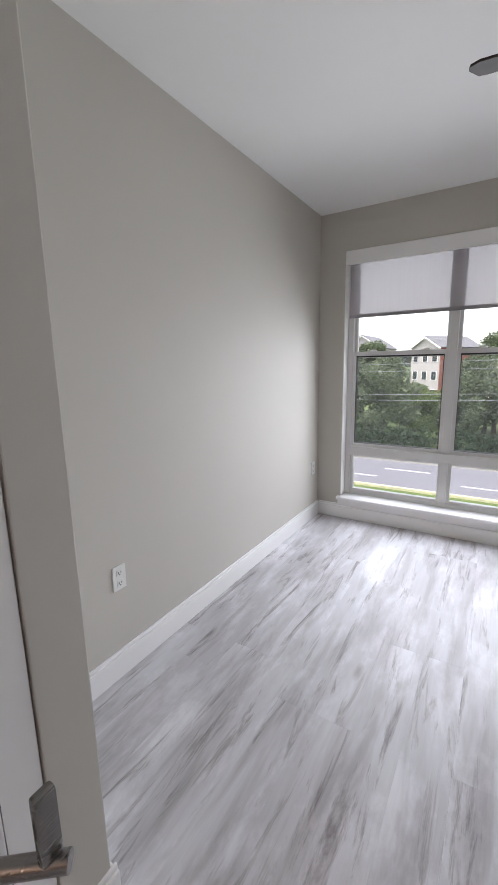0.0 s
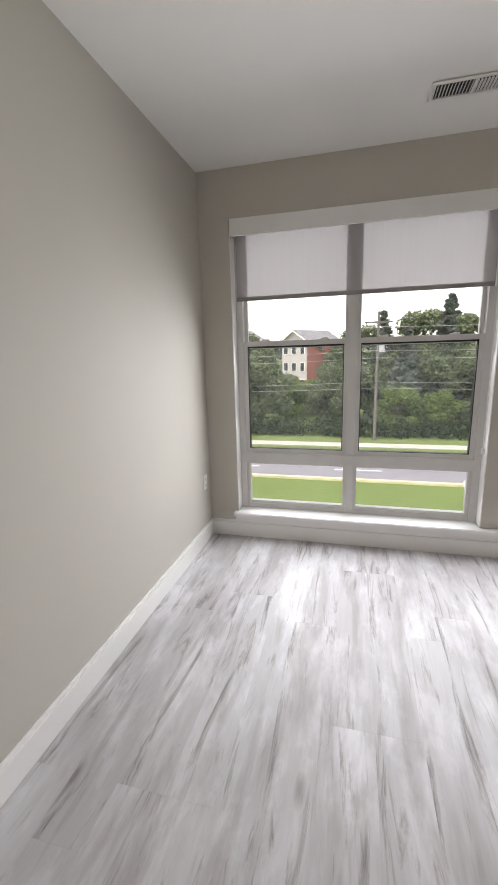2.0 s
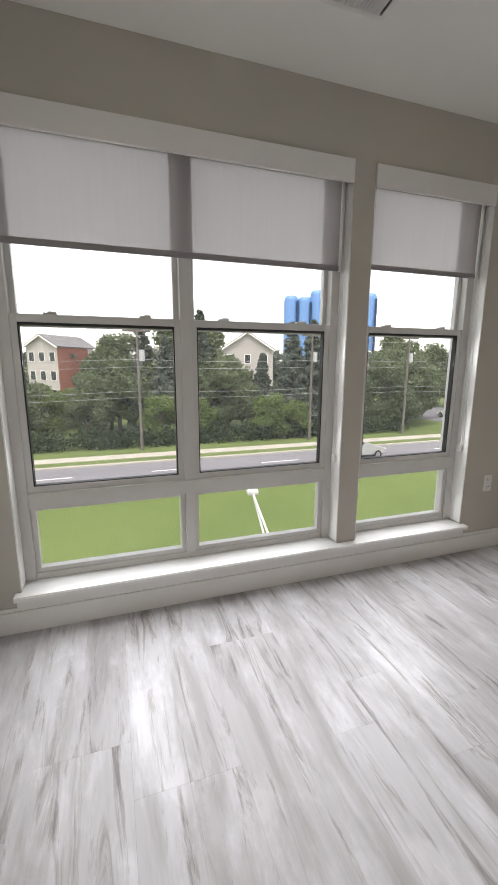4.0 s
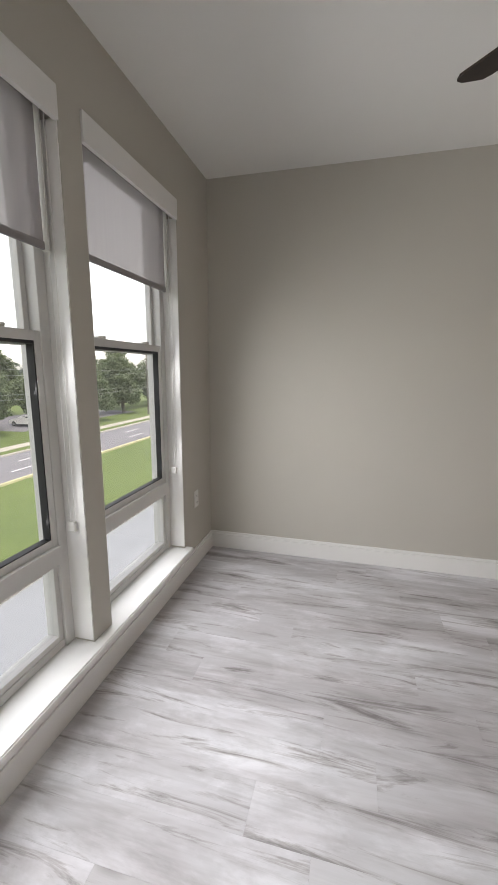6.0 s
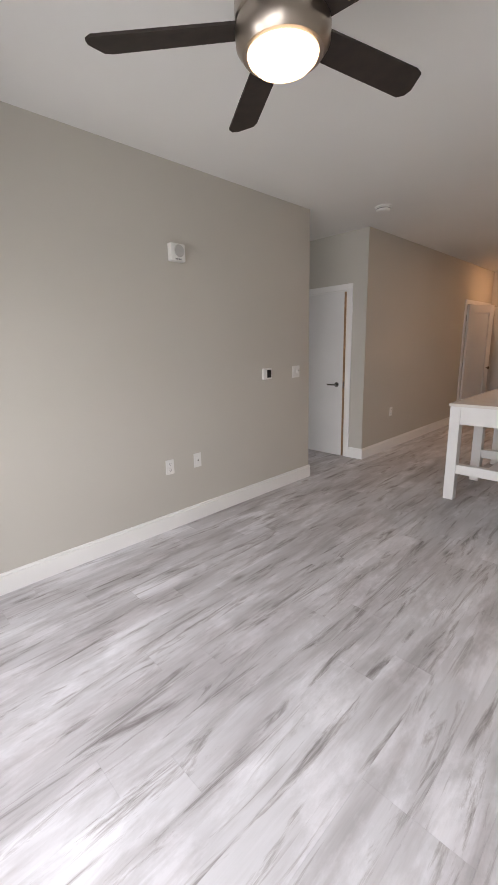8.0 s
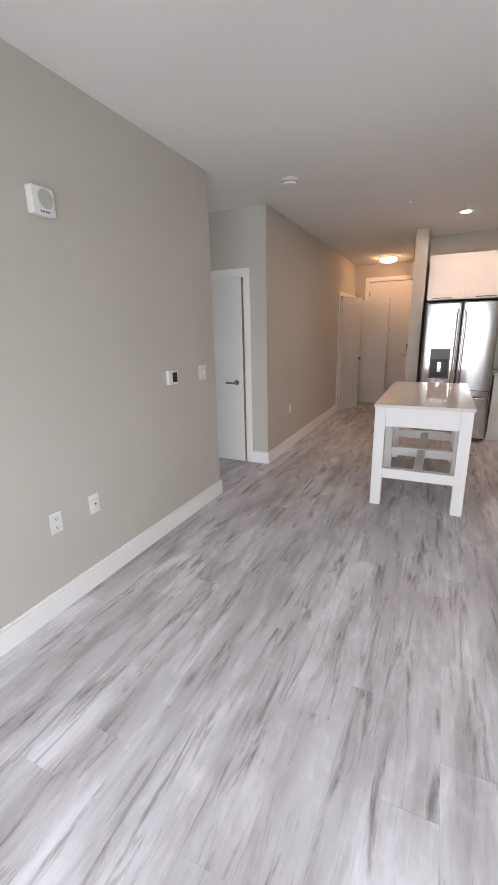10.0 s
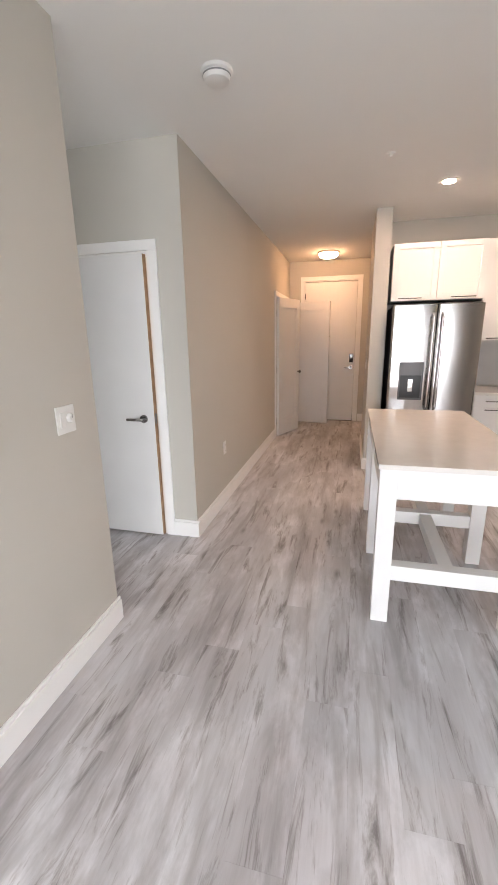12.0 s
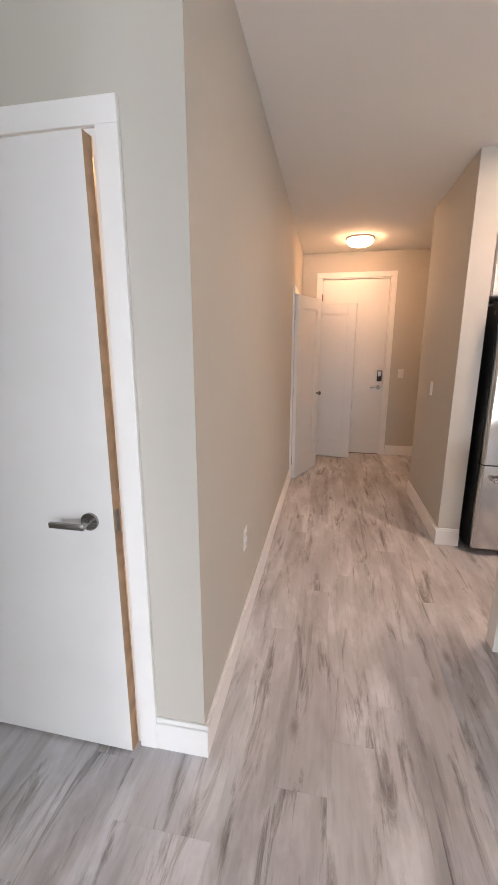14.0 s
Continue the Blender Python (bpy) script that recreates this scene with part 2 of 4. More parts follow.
# ---- mesh tools ----
def box_into(bm, lo, hi, bevel=0.0, m=None):
    """An axis-aligned box from corner lo to corner hi, with softened edges."""
    made = bmesh.ops.create_cube(bm, size=1.0)["verts"]
    size = [max(1e-4, h - a) for a, h in zip(lo, hi)]
    mid = [(h + a) / 2 for a, h in zip(lo, hi)]
    bmesh.ops.transform(bm, matrix=Matrix.Translation(mid) @ Matrix.Diagonal((*size, 1)), verts=made)
    if bevel:
        edges = list({e for v in made for e in v.link_edges})
        got = bmesh.ops.bevel(bm, geom=edges, offset=min(bevel, min(size) * 0.45), segments=2, affect="EDGES", profile=0.6)
        made = list({v for f in got["faces"] for v in f.verts} | {v for v in made if v.is_valid})
    if m is not None:
        bmesh.ops.transform(bm, matrix=m, verts=made)
    return made


def boxes(*items, bevel=0.0, m=None):
    bm = bmesh.new()
    for lo, hi in items:
        box_into(bm, lo, hi, bevel, m)
    return bm


def rod_into(bm, a, b, r, sides=16, r2=None):
    """A round bar from a to b."""
    a, b = Vector(a), Vector(b)
    turn = (b - a).to_track_quat("Z", "Y").to_matrix().to_4x4()
    return bmesh.ops.create_cone(bm, cap_ends=True, segments=sides, radius1=r, radius2=r if r2 is None else r2, depth=(b - a).length,
                                 matrix=Matrix.Translation((a + b) / 2) @ turn)["verts"]


def rods(*items, sides=16):
    bm = bmesh.new()
    for a, b, r in items:
        rod_into(bm, a, b, r, sides)
    return bm


def turned(profile, sides=40, at=(0, 0, 0)):
    """A body of revolution round the z axis from (radius, z) pairs."""
    bm = bmesh.new()
    rings = []
    for r, z in profile:
        rings.append([bm.verts.new((at[0] + max(r, 1e-4) * math.cos(2 * math.pi * k / sides), at[1] + max(r, 1e-4) * math.sin(2 * math.pi * k / sides), at[2] + z))
                      for k in range(sides)])
    for a, b in zip(rings, rings[1:]):
        for k in range(sides):
            bm.faces.new((a[k], a[(k + 1) % sides], b[(k + 1) % sides], b[k]))
    bm.faces.new(list(reversed(rings[0])))
    bm.faces.new(rings[-1])
    bmesh.ops.recalc_face_normals(bm, faces=bm.faces)
    return bm


def mesh_of(name, bm, material, smooth=False):
    me = bpy.data.meshes.new(name)
    bm.normal_update()
    bm.to_mesh(me)
    bm.free()
    me.materials.append(material)
    if smooth:
        for p in me.polygons:
            p.use_smooth = True
        me.set_sharp_from_angle(angle=radians(38))
    return me


def part(name, bm, material, parent, label="", smooth=False):
    ob = new(name, mesh_of(name, bm, material, smooth))
    ob.parent = parent
    if label:
        ob["label"] = label
    return ob


def thing(name, label, category, at=(0, 0, 0), turn=0.0, group="", kind=""):
    e = new(name)
    e.empty_display_size = 0.1
    e.matrix_world = pose(*at, 0, 0, turn)
    return tagged(e, label, category, group, kind)


def setting(name, bm, material, label="", category="", smooth=False):
    return tagged(new(name, mesh_of(name, bm, material, smooth)), label, category or name.split("_")[0], "", "structure")


# ---- the shell ----
H = 2.74          # ceiling
W1 = (0.232, 2.03)  # wide window opening
W3 = (3.86, 5.14)  # unseen side-room window, assumed so that daylight reaches the bedroom door wall
W2 = (2.162, 3.04)  # narrow window opening
ZS, ZT = 0.205, 2.41  # sill and head of the openings
XR = 3.566        # thermostat wall
YE = -4.15        # its end
YD = -5.15        # wall with the bedroom door
XH = 3.48         # hall wall
YN = -9.90        # entry wall
YK = -7.72        # kitchen back wall

setting("wall_window", boxes(((-0.12, 0, 0), (W1[0], 0.22, H)), ((W1[1], 0, ZS - 0.02), (W2[0], 0.22, ZT)), ((W2[1], 0, 0), (W3[0], 0.22, H)), ((W3[1], 0, 0), (5.3, 0.22, H)), ((W3[0], 0, 0), (W3[1], 0.22, ZS)), ((W3[0], 0, ZT), (W3[1], 0.22, H)),
                             ((W1[0], 0, 0), (W2[1], 0.22, ZS - 0.02)), ((W1[0], 0, ZT), (W2[1], 0.22, H))), PAINT, "taupe painted wall round two tall windows", "wall")
setting("wall_left", boxes(((-0.12, YN, 0), (0, 0, H))), PAINT, "plain taupe painted living room wall", "wall")
setting("wall_right", boxes(((XR, YE, 0), (XR + 0.12, 0, H))), PAINT, "taupe painted wall with thermostat and sockets", "wall")
setting("wall_recess_end", boxes(((5.3, YN, 0), (5.42, 0.22, H))), PAINT, "taupe painted end of the door recess", "wall")
BD0, BD1, BDH = 3.735, 4.555, 2.09
setting("wall_bedroom", boxes(((XH, YD - 0.12, 0), (BD0, YD, H)), ((BD1, YD - 0.12, 0), (5.3, YD, H)), ((BD0, YD - 0.12, BDH), (BD1, YD, H))), PAINT,
        "taupe painted wall with the bedroom door", "wall")
CD0, CD1, CDH = -9.80, -8.52, 2.08
setting("wall_hall", boxes(((XH, CD1, 0), (XH + 0.12, YD - 0.12, H)), ((XH, YN, 0), (XH + 0.12, CD0, H)), ((XH, CD0, CDH), (XH + 0.12, CD1, H))), PAINT,
        "long taupe painted hall wall", "wall")
setting("wall_closet", boxes(((XH + 0.7, YN, 0), (XH + 0.8, CD1 + 0.1, H)), ((XH + 0.12, CD1, 0), (XH + 0.7, CD1 + 0.1, H))), PAINT, "inner walls of the hall closet", "wall")
ED0, ED1, EDH = 2.31, 3.215, 2.42
setting("wall_entry", boxes(((-0.12, YN - 0.12, 0), (ED0, YN, H)), ((ED1, YN - 0.12, 0), (5.42, YN, H)), ((ED0, YN - 0.12, EDH), (ED1, YN, H))), PAINT,
        "taupe painted wall with the entry door", "wall")
# unseen corridor shell, closed so no sky light leaks under the entry door
setting("wall_corridor", boxes(((-0.12, YN - 1.5, 0), (5.42, YN - 1.4, H)), ((-0.12, YN - 1.4, 0), (0.0, YN - 0.12, H)), ((5.3, YN - 1.4, 0), (5.42, YN - 0.12, H))), PAINT, "unseen corridor shell behind the entry door", "wall")
setting("wall_pilaster", boxes(((2.035, -8.30, 0), (2.19, -7.12, H))), PAINT, "taupe wall end beside the refrigerator", "wall")
setting("wall_kitchen", boxes(((0, YK - 0.12, 0), (2.035, YK, H))), PAINT, "taupe painted kitchen wall", "wall")
setting("wall_alcove", boxes(((1.2, YN, 0), (1.32, YK - 0.12, H)), ((1.32, -8.30, 0), (2.035, -8.18, H))), PAINT, "taupe painted alcove beside the entry", "wall")
setting("wall_stub", boxes(((0, -3.24, 0), (0.66, -3.105, H)), bevel=0.004), PAINT, "short taupe wall end at the doorway", "wall")
setting("ceiling", boxes(((-0.12, YN - 1.5, H), (5.42, 0.22, H + 0.14))), CEIL, "flat white painted ceiling", "ceiling")
floor = setting("floor", boxes(((-0.12, YN - 1.5, -0.16), (5.42, 0.22, -0.006))), UNDER, "grey weathered wood-look plank floor", "floor")


def baseboard(a, b, side):
    """A white skirting from a to b along a wall; side: the way that it faces."""
    (x0, y0), (x1, y1) = a, b
    if side in "+x-x" and x0 == x1:
        s = 1 if side == "+x" else -1
        lo, hi = (min(x0, x0 + s * 0.016), min(y0, y1), 0.0), (max(x0, x0 + s * 0.016), max(y0, y1), 0.118)
        lo2, hi2 = (min(x0, x0 + s * 0.009), min(y0, y1), 0.118), (max(x0, x0 + s * 0.009), max(y0, y1), 0.137)
    else:
        s = 1 if side == "+y" else -1
        lo, hi = (min(x0, x1), min(y0, y0 + s * 0.016), 0.0), (max(x0, x1), max(y0, y0 + s * 0.016), 0.118)
        lo2, hi2 = (min(x0, x1), min(y0, y0 + s * 0.009), 0.118), (max(x0, x1), max(y0, y0 + s * 0.009), 0.137)
    setting("baseboard", boxes((lo, hi), (lo2, hi2), bevel=0.003), TRIM, "white painted wooden baseboard", "baseboard")


baseboard((0, -3.105), (0, 0), "+x")
baseboard((0.016, 0), (XR - 0.016, 0), "-y")
baseboard((XR, YE - 0.016), (XR, 0), "-x")
baseboard((XH - 0.016, YD), (3.675, YD), "+y")
baseboard((4.635, YD), (5.3, YD), "+y")
baseboard((XH, CD1 + 0.065), (XH, YD), "-x")
baseboard((3.29, YN), (XH, YN), "+y")
baseboard((1.32, YN), (2.235, YN), "+y")
baseboard((2.19, -8.30), (2.19, -7.12), "+x")
baseboard((2.035, -7.12), (2.206, -7.12), "+y")
baseboard((0.66, -3.24), (0.66, -3.089), "+x")
baseboard((0.016, -3.105), (0.66, -3.105), "+y")


# ---- windows ----
def window(name, x0, x1, mullion):
    """Tall vinyl window: upper and lower sash over a fixed light, one or two bays wide."""
    w = thing(name, "tall white vinyl window with fixed lower lights", "window", kind="structure")
    z0, z1, zt0, zt1, zm0, zm1 = ZS + 0.01, ZT, 0.612, 0.692, 1.53, 1.568
    f = 0.057
    y0, y1 = 0.10, 0.20
    bays = [(x0 + f, x1 - f)] if mullion is None else [(x0 + f, mullion - 0.03), (mullion + 0.03, x1 - f)]
    bm = boxes(((x0, y0, ZS + 0.0085), (x0 + f, y1, z1)), ((x1 - f, y0, ZS + 0.0085), (x1, y1, z1)), ((x0 + f, y0, z1 - 0.02), (x1 - f, y1, z1)),
               ((x0 + f, y0 + 0.01, ZS + 0.0085), (x1 - f, y1, z0 + 0.035)), ((x0 + f, y0 - 0.012, zt0), (x1 - f, y1, zt1)), bevel=0.004)
    if mullion is not None:
        box_into(bm, (mullion - 0.03, y0 - 0.006, zt1), (mullion + 0.03, y1, z1 - 0.02), 0.004)
        box_into(bm, (mullion - 0.026, y0 - 0.006, z0 + 0.035), (mullion + 0.026, y1, zt0), 0.004)
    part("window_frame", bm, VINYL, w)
    for a, b in bays:
        e = 0.03
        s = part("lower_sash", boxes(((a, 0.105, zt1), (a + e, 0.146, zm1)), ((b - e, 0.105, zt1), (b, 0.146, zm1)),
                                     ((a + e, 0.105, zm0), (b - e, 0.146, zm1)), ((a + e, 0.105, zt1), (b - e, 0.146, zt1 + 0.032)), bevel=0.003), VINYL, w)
        q = 0.006
        part("gasket", boxes(((a + e, 0.109, zt1 + 0.032), (a + e + q, 0.142, zm0)), ((b - e - q, 0.109, zt1 + 0.032), (b - e, 0.142, zm0)),
                             ((a + e + q, 0.109, zm0 - 0.012), (b - e - q, 0.142, zm0)), ((a + e + q, 0.109, zt1 + 0.032), (b - e - q, 0.142, zt1 + 0.036))), GASKET, s)
        for px in (a + 0.22 * (b - a), a + 0.78 * (b - a)):
            part("sash_lock", boxes(((px - 0.03, 0.112, zm1), (px + 0.03, 0.14, zm1 + 0.010)), ((px - 0.01, 0.108, zm1 + 0.004), (px + 0.028, 0.125, zm1 + 0.015)), bevel=0.003), PLATE, s)
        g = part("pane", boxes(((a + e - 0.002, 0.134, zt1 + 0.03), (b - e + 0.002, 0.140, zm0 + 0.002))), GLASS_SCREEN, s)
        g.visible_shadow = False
        u = part("upper_sash", boxes(((a, 0.15, zm1 - 0.03), (a + 0.026, 0.185, z1 - 0.02)), ((b - 0.026, 0.15, zm1 - 0.03), (b, 0.185, z1 - 0.02)),
                                     ((a + 0.026, 0.15, zm1 - 0.055), (b - 0.026, 0.185, zm1 - 0.02)), ((a + 0.026, 0.15, z1 - 0.04), (b - 0.026, 0.185, z1 - 0.02)), bevel=0.003), VINYL, w)
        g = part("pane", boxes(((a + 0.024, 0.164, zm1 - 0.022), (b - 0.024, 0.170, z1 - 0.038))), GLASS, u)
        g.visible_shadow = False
        if mullion is not None:
            a, b = (a, mullion - 0.026) if b < mullion else (mullion + 0.026, b)
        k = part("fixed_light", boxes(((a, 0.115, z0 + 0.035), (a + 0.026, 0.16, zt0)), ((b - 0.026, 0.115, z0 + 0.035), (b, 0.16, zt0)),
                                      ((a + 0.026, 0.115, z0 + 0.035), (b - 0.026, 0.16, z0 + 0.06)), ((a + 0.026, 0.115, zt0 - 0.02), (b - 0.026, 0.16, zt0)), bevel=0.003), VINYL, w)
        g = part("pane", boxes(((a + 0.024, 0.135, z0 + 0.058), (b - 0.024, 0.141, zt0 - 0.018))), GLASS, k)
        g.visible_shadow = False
    return w


window("window_1", *W1, 1.112)
window("window_2", *W2, None)
# out of view, assumed for the cold light on the bedroom door
window("window_3_unseen", *W3, None)

# one flat sill board that runs into both openings, and its apron
def sill_board():
    bm = bmesh.new()
    e = 0.002
    plan = [(W1[0] - 0.025, -0.055), (W2[1] + 0.025, -0.055), (W2[1] + 0.025, 0.0), (W2[1] - e, 0.0), (W2[1] - e, 0.112), (W2[0] + e, 0.112), (W2[0] + e, 0.0),
            (W1[1] - e, 0.0), (W1[1] - e, 0.112), (W1[0] + e, 0.112), (W1[0] + e, 0.0), (W1[0] - 0.025, 0.0)]
    low = [bm.verts.new((x, y, ZS - 0.018)) for x, y in plan]
    top = [bm.verts.new((x, y, ZS + 0.008)) for x, y in plan]
    bm.faces.new(top)
    bm.faces.new(list(reversed(low)))
    for k in range(len(plan)):
        q = (k + 1) % len(plan)
        bm.faces.new((low[k], low[q], top[q], top[k]))
    bmesh.ops.bevel(bm, geom=[d for d in bm.edges if abs(d.verts[0].co.y + 0.055) < 1e-4 and abs(d.verts[1].co.y + 0.055) < 1e-4], offset=0.006, segments=3, affect="EDGES")
    return bm


setting("window_sill", sill_board(), SILL, "white painted window sill board", "sill")
setting("trim_apron", boxes(((W1[0] - 0.02, -0.014, 0.137), (W2[1] + 0.02, 0.0, ZS - 0.019)), bevel=0.002), TRIM, "white trim under the window sill", "trim")
for a, b in (W1, W2):  # white painted returns of the openings
    setting("trim_reveal", boxes(((a, 0.003, ZS + 0.018), (a + 0.006, 0.10, ZT - 0.1)), ((b - 0.006, 0.003, ZS + 0.018), (b, 0.10, ZT - 0.1))), TRIM, "white painted window return", "trim")


def roller_shade(x0, x1, up=0.0):
    s = thing("roller_shade", "half-lowered grey roller shade under a white valance", "shade", group="roller shades over the windows")
    part("valance", boxes(((x0 + 0.004, 0.0 - 0.008, 2.30), (x1 - 0.004, 0.012, ZT + 0.004)), ((x0 + 0.004, 0.012, ZT - 0.012), (x1 - 0.004, 0.075, ZT - 0.001)), bevel=0.003), TRIM, s)
    part("roller", rods(((x0 + 0.02, 0.05, 2.36), (x1 - 0.02, 0.05, 2.36), 0.024)), CLOTH, s)
    bm = bmesh.new()
    n, k = 24, 6
    grid = [[bm.verts.new((x0 + 0.025 + (x1 - x0 - 0.06) * i / n, 0.072 + 0.0012 * math.sin(i * 0.9) * (j / k), 2.36 - (2.36 - 1.885 - up) * j / k)) for i in range(n + 1)] for j in range(k + 1)]
    for j in range(k):
        for i in range(n):
            bm.faces.new((grid[j][i], grid[j][i + 1], grid[j + 1][i + 1], grid[j + 1][i]))
    part("cloth", bm, CLOTH, s, "sheer grey woven shade cloth")
    part("hem_bar", boxes(((x0 + 0.025, 0.066, 1.862 + up), (x1 - 0.035, 0.078, 1.892 + up)), bevel=0.004), HEM, s)
    bm = rods(((x1 - 0.016, 0.045, 2.36), (x1 - 0.016, 0.045, 0.78), 0.0022), ((x1 - 0.016, 0.068, 2.36), (x1 - 0.016, 0.068, 0.78), 0.0022), sides=6)
    part("chain", bm, PLATE, s)
    part("side_channel", boxes(((x1 - 0.03, 0.055, 1.86 + up), (x1 - 0.022, 0.085, 2.36)), bevel=0.002), PLATE, s)
    part("chain_weight", boxes(((x1 - 0.026, 0.04, 0.74), (x1 - 0.007, 0.073, 0.785)), bevel=0.005), PLATE, s)


roller_shade(*W1)
roller_shade(*W2, 0.025)


# ---- doors ----
def casing(name, axis, plane, face, a, b, top, w=0.068, t=0.018):
    """White flat casing round an opening from a to b. axis: the way along the wall; face: +1 or -1, the way that it stands proud."""
    lo, hi = (plane, plane + t) if face > 0 else (plane - t, plane)
    pieces = [(a - w, a, 0.0, top), (b, b + w, 0.0, top), (a - w, b + w, top, top + w)]
    bm = bmesh.new()
    for p, q, z0, z1 in pieces:
        if axis == "x":
            box_into(bm, (p, lo, z0), (q, hi, z1), 0.003)
        else:
            box_into(bm, (lo, p, z0), (hi, q, z1), 0.003)
    setting(name, bm, TRIM, "white painted door casing", "trim")


def lever_handle(parent, x, y, z, way, face=-1, material=None):
    """A round rose, a neck and a flat lever that points along way (+1 or -1 in x); face: the side of the leaf in y."""
    h = part("handle", rods(((x, y, z), (x, y + face * 0.010, z), 0.030), ((x, y + face * 0.010, z), (x, y + face * 0.055, z), 0.010), sides=28), material or NICKEL, parent, "satin nickel lever handle", True)
    part("lever", boxes(((min(x - way * 0.012, x + way * 0.115), min(y + face * 0.046, y + face * 0.06), z - 0.010), (max(x - way * 0.012, x + way * 0.115), max(y + face * 0.046, y + face * 0.06), z + 0.010)), bevel=0.005),
         material or NICKEL, h, smooth=True)
    return h


def slab_door(name, label, w, h, at, turn, panel=False):
    """A leaf hinged at its own origin that runs along +x; its back lies at y = 0, its front at y = -0.042."""
    d = thing(name, label, "door", at, turn, kind="structure")
    if panel:
        s = 0.105
        part("leaf", boxes(((0, -0.042, 0.012), (s, 0, h)), ((w - s, -0.042, 0.012), (w, 0, h)), ((s, -0.042, h - 0.13), (w - s, 0, h)), ((s, -0.042, 0.012), (w - s, 0, 0.24)), bevel=0.003), DOOR, d)
        part("panel", boxes(((s, -0.030, 0.24), (w - s, -0.012, h - 0.13))), DOOR, d)
        part("panel_molding", boxes(((s, -0.038, 0.24), (s + 0.014, -0.004, h - 0.13)), ((w - s - 0.014, -0.038, 0.24), (w - s, -0.004, h - 0.13)),
                                    ((s + 0.014, -0.038, h - 0.144), (w - s - 0.014, -0.004, h - 0.13)), ((s + 0.014, -0.038, 0.24), (w - s - 0.014, -0.004, 0.254)), bevel=0.004), DOOR, d)
    else:
        part("leaf", boxes(((0, -0.042, 0.012), (w, 0, h)), bevel=0.003), DOOR, d)
    return d


def hinges(d, h, y=0.002):
    for z in (0.22, h / 2, h - 0.22):
        part("hinge", rods(((-0.004, y, z - 0.045), (-0.004, y, z + 0.045), 0.007), sides=10), NICKEL, d, "satin nickel hinge", True)


# bedroom door, a little ajar towards the recess
casing("trim_bedroom_door", "x", YD, 1, BD0, BD1, BDH)
setting("trim_bedroom_jamb", boxes(((BD0, YD - 0.12, 0), (BD0 + 0.018, YD, BDH)), ((BD1 - 0.018, YD - 0.12, 0), (BD1, YD, BDH)), ((BD0 + 0.018, YD - 0.12, BDH - 0.018), (BD1 - 0.018, YD, BDH))), TRIM,
        "white painted door jamb", "trim")
bd = slab_door("door_bedroom", "white flush bedroom door standing slightly ajar", 0.784, 2.068, (BD1 - 0.020, YD - 0.004, 0), 180 - 1.1)
hinges(bd, 2.06)
# the leaf's own front faces the recess
lever_handle(bd, 0.70, -0.042, 0.945, -1, -1)
part("latch_plate", boxes(((0.784, -0.034, 0.905), (0.7862, -0.008, 0.985)), bevel=0.001), NICKEL, bd, "nickel latch plate")
# orange-brown strip over the whole latch edge of the leaf
part("door_edge", boxes(((0.784, -0.041, 0.014), (0.7852, -0.001, 2.066))), plain("orange_brown_edge", (0.42, 0.27, 0.16), 0.6, vary=0.2, scale=20), bd, "orange-brown door edge")

bed_lamp = bpy.data.lights.new("bedroom_lamp", "POINT")
bed_lamp.energy, bed_lamp.color, bed_lamp.shadow_soft_size = 4.5, (1.0, 0.58, 0.28), 0.12
bl_ob = new("bedroom_lamp", bed_lamp)
bl_ob.location = (4.3, -6.6, 2.2)

# entry door
casing("trim_entry_door", "x", YN, 1, ED0, ED1, EDH)
setting("trim_entry_jamb", boxes(((ED0, YN - 0.12, 0), (ED0 + 0.014, YN, EDH)), ((ED1 - 0.014, YN - 0.12, 0), (ED1, YN, EDH)), ((ED0 + 0.014, YN - 0.12, EDH - 0.014), (ED1 - 0.014, YN, EDH))), TRIM, "white painted door jamb", "trim")
ed = slab_door("door_entry", "tall white flush entry door with a keypad lock", ED1 - ED0 - 0.036, 2.395, (ED1 - 0.018, YN - 0.028, 0), 180)
hinges(ed, 2.39, -0.044)
lock = part("keypad_lock", boxes(((0.782, -0.068, 1.05), (0.846, -0.042, 1.20)), bevel=0.008), BLACK, ed, "dark keypad door lock", True)
part("keypad_face", boxes(((0.79, -0.071, 1.12), (0.838, -0.067, 1.192)), bevel=0.002), NICKEL, lock)
lever_handle(ed, 0.812, -0.042, 0.965, -1, -1)
part("peephole", rods(((0.43, -0.041, 1.5), (0.43, -0.046, 1.5), 0.009)), NICKEL, ed, smooth=True)

# hall closet, both leaves open
casing("trim_closet", "y", XH, -1, CD0, CD1, CDH)
c1 = slab_door("door_closet", "white one-panel closet door standing open", 0.63, 2.06, (XH - 0.02, CD1 - 0.008, 0), 249, True)
hinges(c1, 2.06)
part("knob", turned([(0.0, 0.0), (0.012, 0.0), (0.009, 0.02), (0.024, 0.032), (0.026, 0.045), (0.014, 0.054), (0.0, 0.055)], 20), NICKEL, c1, "satin nickel knob", True).matrix_basis = pose(0.575, -0.042, 0.96, 90)
c2 = slab_door("door_closet", "white one-panel closet door folded against the entry", 0.69, 2.06, (XH - 0.055, CD0 + 0.07, 0), 168.7, True)
hinges(c2, 2.06)

